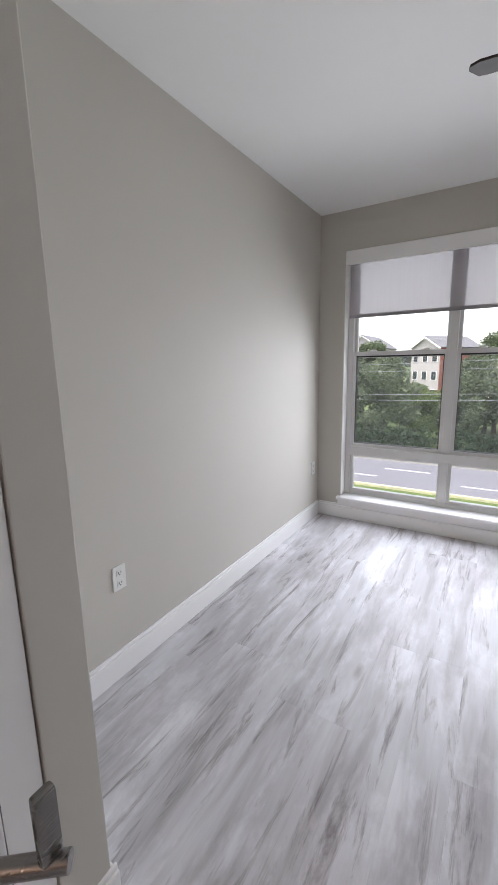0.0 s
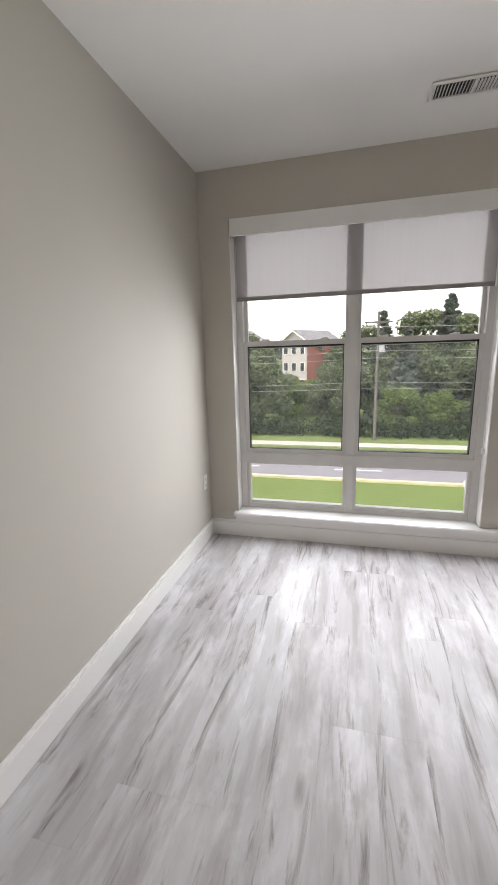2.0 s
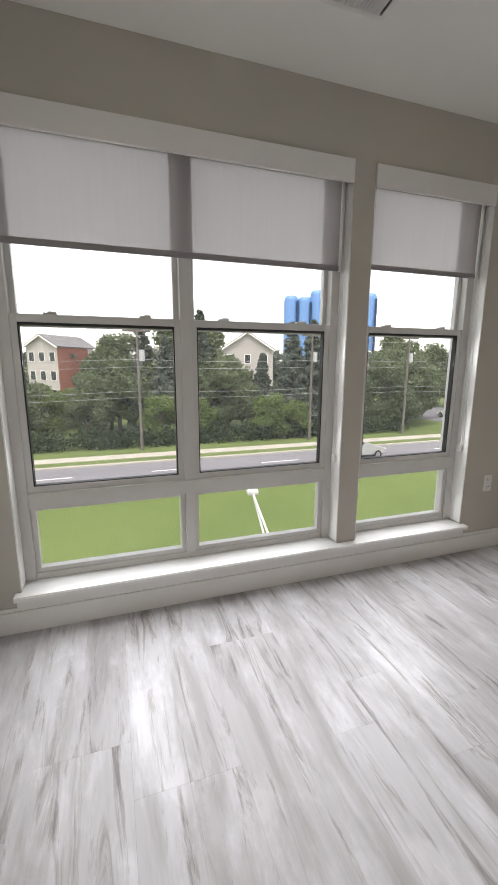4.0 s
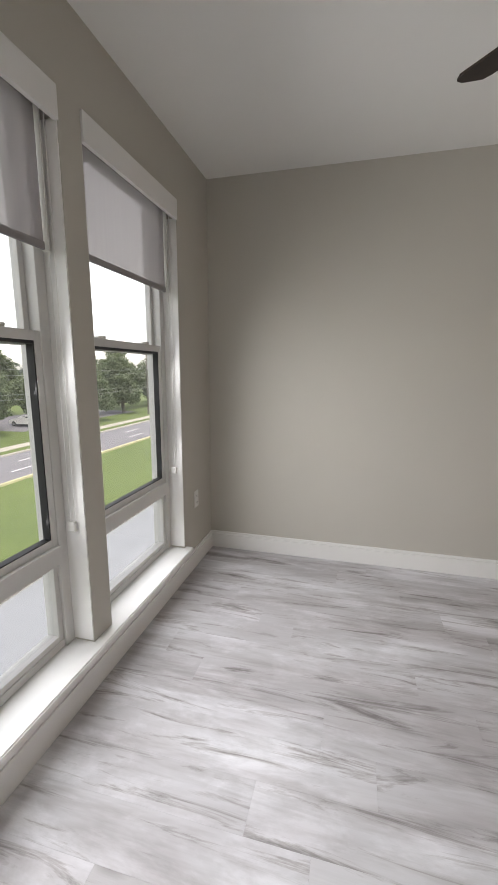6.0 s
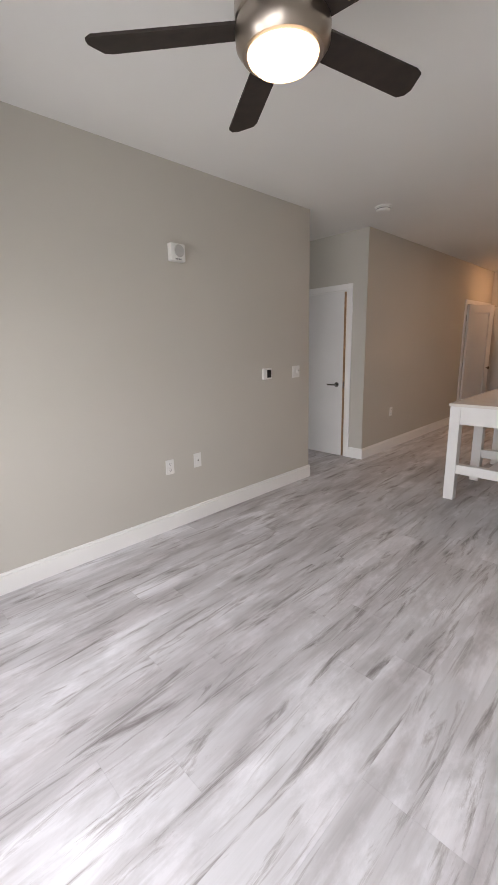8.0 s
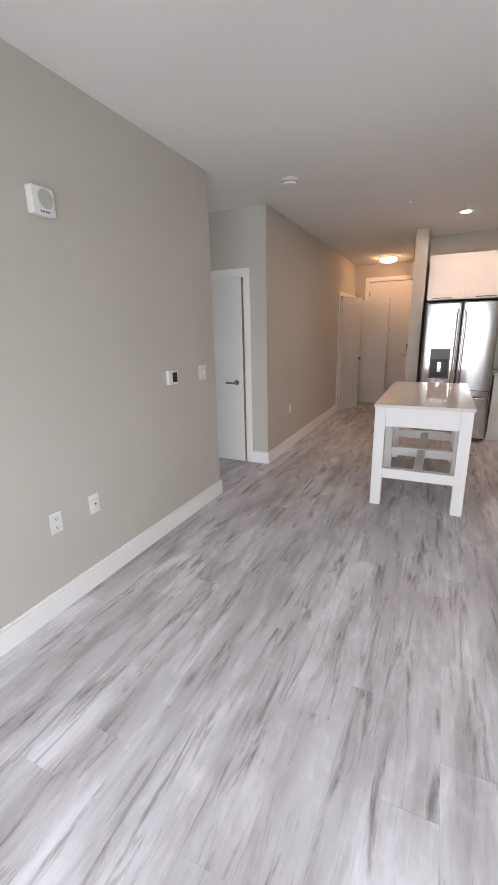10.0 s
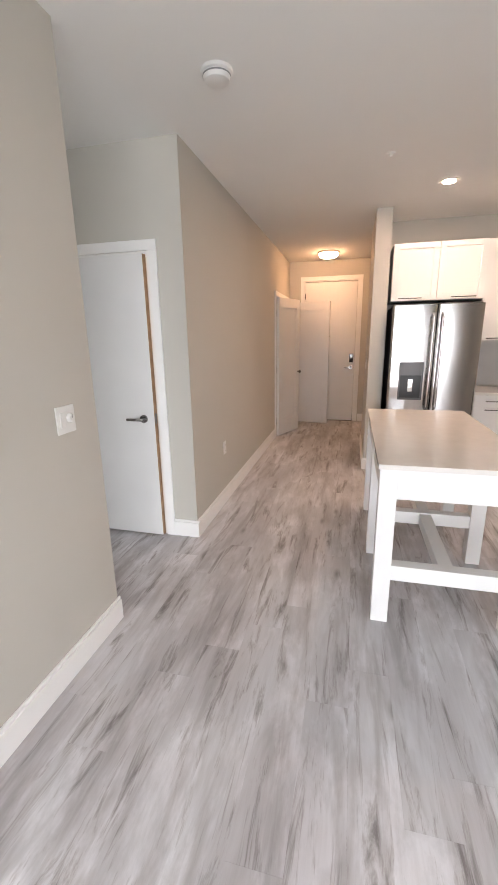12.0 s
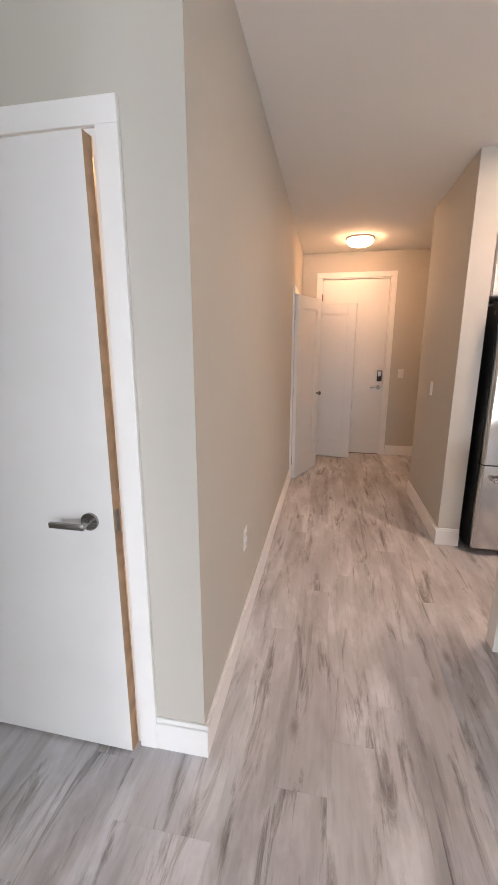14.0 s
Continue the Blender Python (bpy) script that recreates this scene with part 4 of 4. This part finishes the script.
BLUE = ground_mat("blue_painted_steel", (0.095, 0.20, 0.42), (0.115, 0.235, 0.48), 0.15, 2.0, 0.1, 0.5)
BLUE_SEAM = plain("dark_blue_seam", (0.02, 0.035, 0.09), 0.6)
BARK = ground_mat("grey_bark", (0.07, 0.06, 0.05), (0.14, 0.12, 0.10), 4.0, 20.0, 0.5)
POLE = ground_mat("weathered_pole_wood", (0.085, 0.075, 0.068), (0.14, 0.125, 0.11), 2.0, 20.0, 0.3)
WIRE = plain("pale_cable", (0.30, 0.30, 0.30), 0.5)
# maple and spruce greens paled and greyed to carry the haze
LEAF_A = leafy("haze_paled_maple_leaf", (0.085, 0.110, 0.062), (0.17, 0.20, 0.115))
LEAF_B = leafy("haze_paled_spruce_needles", (0.075, 0.094, 0.080), (0.15, 0.17, 0.142))
LEAF_C = leafy("bright_shrub_leaf", (0.085, 0.13, 0.045), (0.17, 0.215, 0.08))
# dark hedge green, deepened further for the shade below the trees
LEAF_D = leafy("shaded_hedge_leaf", (0.025, 0.042, 0.02), (0.055, 0.078, 0.038))
DARK_PANE = plain("dark_house_pane", (0.03, 0.035, 0.04), 0.15)
HOUSE_WHITE = plain("house_white_trim", (0.72, 0.71, 0.69), 0.6)

setting("ground", boxes(((-900, 0.6, G - 0.5), (900, 1500, G))), GRASS, "mown green lawn reaching to the horizon", "ground")
setting("ground_behind", boxes(((-900, -900, G - 0.5), (900, 0.6, G))), GRASS, "lawn behind the building", "ground")
setting("road", boxes(((-300, 20.7, G - 0.1), (300, 27.6, G + 0.02)), ((40, 37, G - 0.1), (66, 52, G + 0.018))), ASPHALT, "grey asphalt road in front of the building", "road")
# asphalt colour lightened and blued for the sky it mirrors
DRIVE = ground_mat("sky_blued_pale_asphalt", (0.15, 0.16, 0.175), (0.20, 0.21, 0.23), 0.3, 30.0, 0.2)
setting("driveway", boxes(((-90, 0.8, G - 0.1), (90, 9.5, G + 0.02))), DRIVE, "grey asphalt driveway along the building", "road")
setting("kerb_driveway", boxes(((-90, 9.5, G - 0.1), (90, 10.05, G + 0.15)), bevel=0.03), CONCRETE, "pale concrete kerb of the driveway", "kerb")
setting("kerb_near", boxes(((-300, 20.45, G - 0.1), (300, 20.7, G + 0.16)), bevel=0.03), LINE_Y, "yellowish concrete kerb at the road", "kerb")
setting("kerb_far", boxes(((-300, 27.6, G - 0.1), (300, 27.9, G + 0.16)), bevel=0.03), CONCRETE, "pale concrete kerb at the road", "kerb")
setting("pavement", boxes(((-300, 29.6, G - 0.1), (300, 31.0, G + 0.05)), bevel=0.01), CONCRETE, "pale concrete footway beside the road", "pavement")
bm = bmesh.new()
for k in range(40):
    for y in (22.9, 25.2):
        x = -120 + k * 8 + (3 if y > 24 else 0)
        box_into(bm, (x, y - 0.07, G + 0.0205), (x + 3.0, y + 0.07, G + 0.026))
tagged(new("road_markings", mesh_of("road_markings", bm, LINE_W)), "white dashed lane lines on the road", "road marking", "", "structure")
LAMP_GREY = plain("pale_grey_lamp_paint", (0.46, 0.46, 0.45), 0.45)
sl = thing("street_lamp", "white street lamp with a long double arm", "street lamp", (3.35, 4.15, G))
part("post", rods(((0, 0, 0), (0, 0, 4.05), 0.06)), LAMP_GREY, sl, smooth=True)
part("base_plate", boxes(((-0.2, -0.2, 0.0), (0.2, 0.2, 0.05)), bevel=0.01), LAMP_GREY, sl)
part("cap", rods(((0, 0, 4.05), (0, 0, 4.09), 0.068)), LAMP_GREY, sl, smooth=True)
for z0 in (3.98, 3.55):
    part("arm", rods(((0, 0, z0), (0.34, 2.2, 4.36), 0.026), sides=12), LAMP_GREY, sl, smooth=True)
part("lamp_head", boxes(((-0.13, 0, -0.05), (0.13, 0.62, 0.06)), bevel=0.045), LAMP_GREY, sl, "white flat lamp head", True).matrix_basis = pose(0.33, 2.12, 4.37, 6, 0, -8)


def leaves(rng, centres, radii, count, size, flat=0.6):
    """Points of many small bent leaf clumps round the given centres."""
    pick = rng.integers(0, len(centres), count)
    way = rng.normal(size=(count, 3))
    way /= np.linalg.norm(way, axis=1)[:, None]
    r = radii[pick][:, None] * (0.45 + 0.6 * rng.random((count, 1)) ** 0.5)
    mid = centres[pick] + way * r * np.array([1, 1, flat])
    a = rng.normal(size=(count, 3))
    a /= np.linalg.norm(a, axis=1)[:, None]
    b = np.cross(a, way + 0.5 * rng.normal(size=(count, 3)))
    b /= np.linalg.norm(b, axis=1)[:, None] + 1e-9
    s = size * (0.5 + rng.random((count, 1)))
    verts = np.stack([mid - a * s, mid + b * s * 0.55, mid + a * s, mid - b * s * 0.55], 1).reshape(-1, 3)
    faces = np.arange(count * 4).reshape(-1, 4)
    return verts, faces


def leaf_mesh(name, verts, faces, material):
    me = bpy.data.meshes.new(name)
    me.from_pydata(verts.tolist(), [], faces.tolist())
    me.materials.append(material)
    return me


def tree(label, seed, height, spread, conifer, material, count, size):
    rng = np.random.default_rng(seed)
    t = thing("tree", label, "tree", (0, -500, G), group="trees along the road")
    bm = bmesh.new()
    lean = rng.normal(size=2) * 0.3
    top = height * (0.95 if conifer else 0.62)
    rod_into(bm, (0, 0, -0.2), (lean[0], lean[1], top), 0.018 * height + 0.08, 10, 0.03)
    cs, rs = [], []
    if conifer:
        for k in range(46):
            f = 0.10 + 0.9 * (k / 45) ** 0.9
            reach = spread * (1.02 - f) ** 0.8 * (0.65 + 0.5 * rng.random())
            ang = k * 2.4 + rng.random()
            p = np.array([lean[0] * f + reach * 0.6 * math.cos(ang), lean[1] * f + reach * 0.6 * math.sin(ang), f * height - 0.12 * reach])
            cs.append(p)
            rs.append(max(0.28, reach * 0.52))
            if k % 3 == 0:
                rod_into(bm, (lean[0] * f, lean[1] * f, f * height * 0.97), tuple(p), 0.05, 6, 0.015)
    else:
        for k in range(30):
            ang, el = rng.random() * 6.283, rng.random()
            reach = spread * (0.35 + 0.65 * rng.random()) * math.sin(math.pi * (0.15 + 0.8 * el)) ** 0.7
            p = np.array([reach * math.cos(ang), reach * math.sin(ang), height * (0.16 + 0.76 * el)])
            cs.append(p)
            rs.append(spread * (0.24 + 0.2 * rng.random()))
            if k % 2 == 0:
                rod_into(bm, (lean[0] * 0.5, lean[1] * 0.5, height * (0.1 + 0.45 * el)), tuple(p), 0.07, 6, 0.02)
    part("trunk", bm, BARK, t)
    v, f = leaves(rng, np.array(cs), np.array(rs), count, size, 0.55 if conifer else 0.8)
    crown = new("crown", leaf_mesh("crown", v, f, material))
    crown.parent = t
    return t


KINDS = [tree("tall dark green spruce beside the road", 1, 13.0, 3.4, True, LEAF_B, 9000, 0.21),
         tree("blue-green spruce beside the road", 2, 10.5, 3.2, True, LEAF_B, 8000, 0.20),
         tree("broad leafy green tree beside the road", 3, 11.5, 4.2, False, LEAF_A, 11000, 0.20),
         tree("leafy dark green tree beside the road", 4, 13.5, 4.6, False, LEAF_A, 12000, 0.21),
         tree("bright green bushy small tree", 5, 5.2, 2.6, False, LEAF_C, 6000, 0.15)]
TALL_SPRUCES = [(4.1, 42.3, 0.87), (9.7, 40.5, 0.92), (11.0, 45.0, 0.99), (19.4, 38.2, 0.87), (22.1, 38.7, 0.90)]
BLUE_SPRUCES = [(5.9, 38.7, 0.92), (16.7, 40.5, 0.78)]
BROAD_TREES = [(-13.1, 36.9, 0.92), (-0.9, 45.0, 0.55), (-8.1, 37.0, 0.72), (-1.7, 40.1, 0.55), (0.5, 44.1, 0.83), (11.9, 38.7, 0.69), (30.6, 36.9, 0.78), (34.6, 37.8, 0.74), (51.3, 36.0, 0.83), (63.0, 37.8, 0.87), (54.0, 54.0, 0.92), (77.4, 37.8, 0.92), (35.1, 59.4, 0.83), (-19.8, 39.6, 0.92)]
DARK_TREES = [(-16.2, 42.3, 0.92), (-11.3, 41.4, 0.74), (1.4, 42.3, 0.78), (7.4, 41.4, 0.87), (12.4, 42.3, 0.83), (23.9, 43.2, 0.78), (27.4, 39.6, 0.55), (30.2, 43.2, 0.55), (37.8, 42.3, 0.78), (46.8, 39.6, 0.78), (56.7, 41.4, 0.87), (45.0, 54.0, 0.92), (70.2, 42.3, 0.92), (86.4, 42.3, 1.01), (-24.3, 44.1, 0.92)]
SMALL_TREES = [(-5.9, 44.1, 0.83), (-4.1, 47.7, 0.83), (-7.7, 51.3, 0.92), (5.2, 36.0, 0.83), (8.5, 36.5, 0.74), (15.5, 35.1, 0.83), (18.0, 34.6, 0.69), (24.5, 36.0, 0.55)]
rnd = random.Random(4)
for kind, spots in zip(KINDS, (TALL_SPRUCES, BLUE_SPRUCES, BROAD_TREES, DARK_TREES, SMALL_TREES)):
    for i, (x, y, size) in enumerate(spots):
        m = pose(x, y, G, 0, 0, rnd.random() * 360)
        o = copy_thing(kind, m) if i else kind
        o.matrix_basis = m
        o.scale = (size, size, size)

rng = np.random.default_rng(9)
cs = np.stack([rng.uniform(-28, 31, 900), rng.uniform(33.4, 35.2, 900), G + rng.uniform(0.2, 1.3, 900)], 1)
v, f = leaves(rng, cs, np.full(900, 0.55), 16000, 0.16, 0.9)
tagged(new("hedge", leaf_mesh("hedge", v, f, LEAF_D)), "long clipped dark green hedge behind the footway", "hedge", "", "stuff")
cs = np.stack([rng.uniform(-40, 140, 900), rng.uniform(76, 84, 900), G + rng.uniform(0.5, 8.6, 900)], 1)
v, f = leaves(rng, cs, np.full(900, 1.6), 14000, 0.6, 0.9)
tagged(new("far_woods", leaf_mesh("far_woods", v, f, LEAF_B)), "dark green woods behind the houses", "woods", "", "stuff")


def house(label, x, y, w, d, h, rise, turn, wall, brick_side=False, rows=3, cols=3):
    """A gabled house; its front faces -y in its own frame, the ridge runs along y."""
    e = thing("house", label, "house", (x, y, G), turn, group="houses beyond the road")
    part("wall", boxes(((-w / 2, 0, 0), (w / 2, d, h))), wall, e)
    if brick_side:
        part("brick_wall", boxes(((w / 2 - 0.02, -0.05, 0), (w / 2 + 0.12, d * 0.8, h - 0.3)), ((-w / 2, -0.1, 0), (w / 2, -0.003, 2.6))), BRICK, e, "red brick facing")
    bm = bmesh.new()
    pts = [(-w / 2, h), (w / 2, h), (0, h + rise)]
    lo = [bm.verts.new((a, 0.0, z)) for a, z in pts]
    hi = [bm.verts.new((a, d, z)) for a, z in pts]
    bm.faces.new(lo)
    bm.faces.new(list(reversed(hi)))
    for i in range(3):
        j = (i + 1) % 3
        bm.faces.new((lo[j], lo[i], hi[i], hi[j]))
    part("gable", bm, wall, e)
    for s in (-1, 1):
        slope = math.atan2(rise, w / 2)
        ln = math.hypot(rise, w / 2) + 0.45
        bm = boxes(((0, -0.45, 0.0), (ln, d + 0.45, 0.14)), bevel=0.02)
        r = part("roof", bm, ROOF, e)
        r.matrix_basis = Matrix.Translation((0, 0, h + rise)) @ (Matrix.Rotation(slope, 4, "Y") if s > 0 else Matrix.Rotation(math.pi, 4, "Z") @ Matrix.Rotation(slope, 4, "Y") @ Matrix.Translation((0, -d, 0)))
        bm = boxes(((0, -0.5, -0.22), (ln, -0.38, 0.02)))
        q = part("rake_board", bm, HOUSE_WHITE, e)
        q.matrix_basis = Matrix.Translation((0, 0, h + rise)) @ (Matrix.Rotation(slope, 4, "Y") if s > 0 else Matrix.Scale(-1, 4, (1, 0, 0)) @ Matrix.Rotation(slope, 4, "Y"))
    for r in range(rows):
        for c in range(cols):
            cx, cz = (c + 0.5) * w / cols - w / 2, 1.2 + r * (h - 0.6) / rows
            wn_ = part("window", boxes(((cx - 0.55, -0.10, cz - 0.08), (cx + 0.55, -0.003, cz + 1.5)), bevel=0.02), HOUSE_WHITE, e)
            part("house_pane", boxes(((cx - 0.45, -0.115, cz), (cx + 0.45, -0.098, cz + 1.42))), DARK_PANE, wn_)
    return e


house("pale townhouse with a red brick side", -9.9, 74, 6.0, 10, 9.9, 1.8, -32, SIDING, True)
house("pale gabled house behind the trees", 0.5, 74, 7.0, 12, 7.4, 2.0, 0, SIDING)
house("pale gabled house behind the trees", 23.5, 66, 9.0, 12, 9.6, 2.9, -14, SIDING)
house("pinkish gabled house behind the spruces", 40.2, 62, 9.0, 12, 9.3, 3.0, -30, SIDING_P)
house("pale gabled house behind the trees", -24.0, 84, 8.0, 14, 10.5, 2.6, 0, SIDING)

silos = thing("blue_silos", "row of tall blue silos with domed tops", "silo", (0, 0, G))
for k, (az, el) in enumerate(((24.9, 8.9), (26.7, 8.7), (28.4, 9.5), (30.2, 10.15), (32.0, 9.5), (33.6, 9.0), (35.2, 8.9))):
    dist = 170.0
    x, y = dist * math.sin(radians(az)), dist * math.cos(radians(az))
    hgt = dist * math.tan(radians(el)) + 1.3 - G
    r = 2.9
    so = part("silo", turned([(r, 0.0), (r, hgt - 2.2), (r * 0.92, hgt - 1.2), (r * 0.7, hgt - 0.4), (0.0, hgt)], 28), BLUE, silos, smooth=True)
    so.location = (x, y, 0)
    # dark blue rod drawn as the dark line between two silos
    sm = part("seam_line", rods(((0, 0, 0.0), (0, 0, hgt - 2.6), 0.42), sides=8), BLUE_SEAM, silos)
    sm.location = ((dist - 2.4) * math.sin(radians(az + 0.87)), (dist - 2.4) * math.cos(radians(az + 0.87)), 0)


def utility_pole(x, y, h, arm=2.2):
    p = thing("utility_pole", "weathered wooden utility pole with a crossarm", "utility pole", (x, y, G), group="utility poles along the road")
    bm = bmesh.new()
    rod_into(bm, (0, 0, -0.3), (0, 0, h), 0.13, 12, 0.09)
    part("pole", bm, POLE, p)
    part("crossarm", boxes(((-arm / 2, -0.06, h - 0.9), (arm / 2, 0.06, h - 0.76)), bevel=0.01), POLE, p)
    for k in (-1, 0, 1):
        part("insulator", rods(((k * arm * 0.42, 0, h - 0.76), (k * arm * 0.42, 0, h - 0.56), 0.045), sides=10), HOUSE_WHITE, p)
    part("transformer", rods(((0.32, 0, h - 3.2), (0.32, 0, h - 2.3), 0.22), sides=16), plain("grey_transformer_paint", (0.35, 0.36, 0.37), 0.5), p, "grey pole transformer")


POLES = ((-30, 32.4), (2.9, 32.4), (18.6, 32.4), (29.5, 32.4), (62, 32.4))
for x, y in POLES:
    utility_pole(x, y, 10.6)
for z in (3.4, 1.55, 0.95, -1.0, -1.5):
    for (x0, y0), (x1, y1) in zip(POLES, POLES[1:]):
        cu = bpy.data.curves.new("overhead_cable", "CURVE")
        cu.dimensions, cu.bevel_depth, cu.bevel_resolution = "3D", 0.015, 1
        s = cu.splines.new("POLY")
        s.points.add(14)
        for i, pnt in enumerate(s.points):
            u = i / 14
            pnt.co = (x0 + (x1 - x0) * u, y0 - 0.12, z - 0.02 * abs(x1 - x0) * 4 * u * (1 - u) * 0.5, 1)
        cu.materials.append(WIRE)
        tagged(new("overhead_cable", cu), "thin sagging overhead cable between the poles", "cable", "overhead cables", "")


def car(label, x, y, turn, paint):
    c = thing("car", label, "car", (x, y, G + 0.02), turn, group="cars outdoors")
    bm = bmesh.new()
    prof = [(-2.15, 0.32), (-2.25, 0.68), (-2.15, 0.90), (-1.55, 0.98), (-0.75, 1.37), (0.25, 1.41), (1.15, 1.0), (1.95, 0.84), (2.25, 0.6), (2.2, 0.32)]
    a = [bm.verts.new((px, -0.88 if pz < 1.1 else -0.66, pz)) for px, pz in prof]
    b = [bm.verts.new((px, 0.88 if pz < 1.1 else 0.66, pz)) for px, pz in prof]
    bm.faces.new(a)
    bm.faces.new(list(reversed(b)))
    for i in range(len(prof)):
        j = (i + 1) % len(prof)
        bm.faces.new((a[j], a[i], b[i], b[j]))
    bmesh.ops.recalc_face_normals(bm, faces=bm.faces)
    bmesh.ops.bevel(bm, geom=list(bm.edges), offset=0.05, segments=2, affect="EDGES")
    part("body", bm, paint, c, smooth=True)
    for name, x0, x1, x2, x3, y0, y1 in (("side_windows", -1.22, 0.92, -0.70, 0.22, 0.872, 0.70), ("windscreen", -1.52, 1.12, -0.80, 0.30, 0.70, 0.56)):
        bm = bmesh.new()
        lo = [bm.verts.new((x, y, 1.01)) for x, y in ((x0, -y0), (x1, -y0), (x1, y0), (x0, y0))]
        hi = [bm.verts.new((x, y, 1.335)) for x, y in ((x2, -y1), (x3, -y1), (x3, y1), (x2, y1))]
        bm.faces.new(list(reversed(lo)))
        bm.faces.new(hi)
        for i in range(4):
            j = (i + 1) % 4
            bm.faces.new((lo[i], lo[j], hi[j], hi[i]))
        bmesh.ops.bevel(bm, geom=list(bm.edges), offset=0.02, segments=2, affect="EDGES")
        part(name, bm, DARK_PANE, c, "dark tinted glass", True)
    for sy in (-0.6, 0.6):
        part("headlight", boxes(((2.12, sy - 0.18, 0.62), (2.255, sy + 0.18, 0.74)), bevel=0.03), HOUSE_WHITE, c)
        part("tail_light", boxes(((-2.262, sy - 0.18, 0.68), (-2.16, sy + 0.18, 0.80)), bevel=0.03), BRICK, c, "red tail light")
    for wx in (-1.4, 1.4):
        for wy in (-0.82, 0.82):
            w = part("wheel", rods(((wx, wy - 0.1, 0.33), (wx, wy + 0.1, 0.33), 0.33), sides=20), BLACK, c)
            part("rim", rods(((wx, wy - 0.11, 0.33), (wx, wy + 0.11, 0.33), 0.2), sides=16), STEEL, w)


PAINT_S = plain("silver_car_paint", (0.34, 0.345, 0.35), 0.28, metal=0.4, coat=0.5)
PAINT_B = plain("bluish_car_paint", (0.16, 0.20, 0.26), 0.3, metal=0.3, coat=0.5)
car("grey car driving along the road", 18.7, 24.6, 0, PAINT_S)
car("parked bluish car by the houses", -5.0, 66, 0, PAINT_B)
car("parked silver car by the houses", -9.6, 66, 0, PAINT_S)
car("parked white van by the trees", 44.5, 40.5, 90, HOUSE_WHITE)


# ---- floor boards: one object each, alike lengths share a mesh ----
PW, PL = 0.178, 1.22
plank_meshes = {}


def plank_mesh(w, ln):
    key = (round(w, 3), round(ln, 3))
    if key not in plank_meshes:
        c = 0.0003
        v = [(0, 0, -0.006), (w, 0, -0.006), (w, ln, -0.006), (0, ln, -0.006), (0, 0, -c), (w, 0, -c), (w, ln, -c), (0, ln, -c), (c, c, 0), (w - c, c, 0), (w - c, ln - c, 0), (c, ln - c, 0)]
        f = [(0, 1, 5, 4), (1, 2, 6, 5), (2, 3, 7, 6), (3, 0, 4, 7), (4, 5, 9, 8), (5, 6, 10, 9), (6, 7, 11, 10), (7, 4, 8, 11), (8, 9, 10, 11)]
        me = bpy.data.meshes.new("plank")
        me.from_pydata(v, [], f)
        me.materials.append(FLOOR)
        plank_meshes[key] = me
    return plank_meshes[key]


def lay(x0, x1, y0, y1, seed):
    r = random.Random(seed)
    x = x0
    while x < x1 - 0.004:
        w = min(PW, x1 - x)
        y = y1 - r.choice((0.2, 0.41, 0.61, 0.81, 1.02, 1.22))
        top = y1
        while top > y0 + 0.004:
            lo = max(y, y0)
            if top - lo > 0.01:
                p = new("plank", plank_mesh(w - 0.0003, top - lo - 0.0003))
                p.location, p.parent = (x, lo, 0.0), floor
            top, y = lo, lo - PL
        x += w


lay(0.0, 5.3, YN, 0.0, 11)
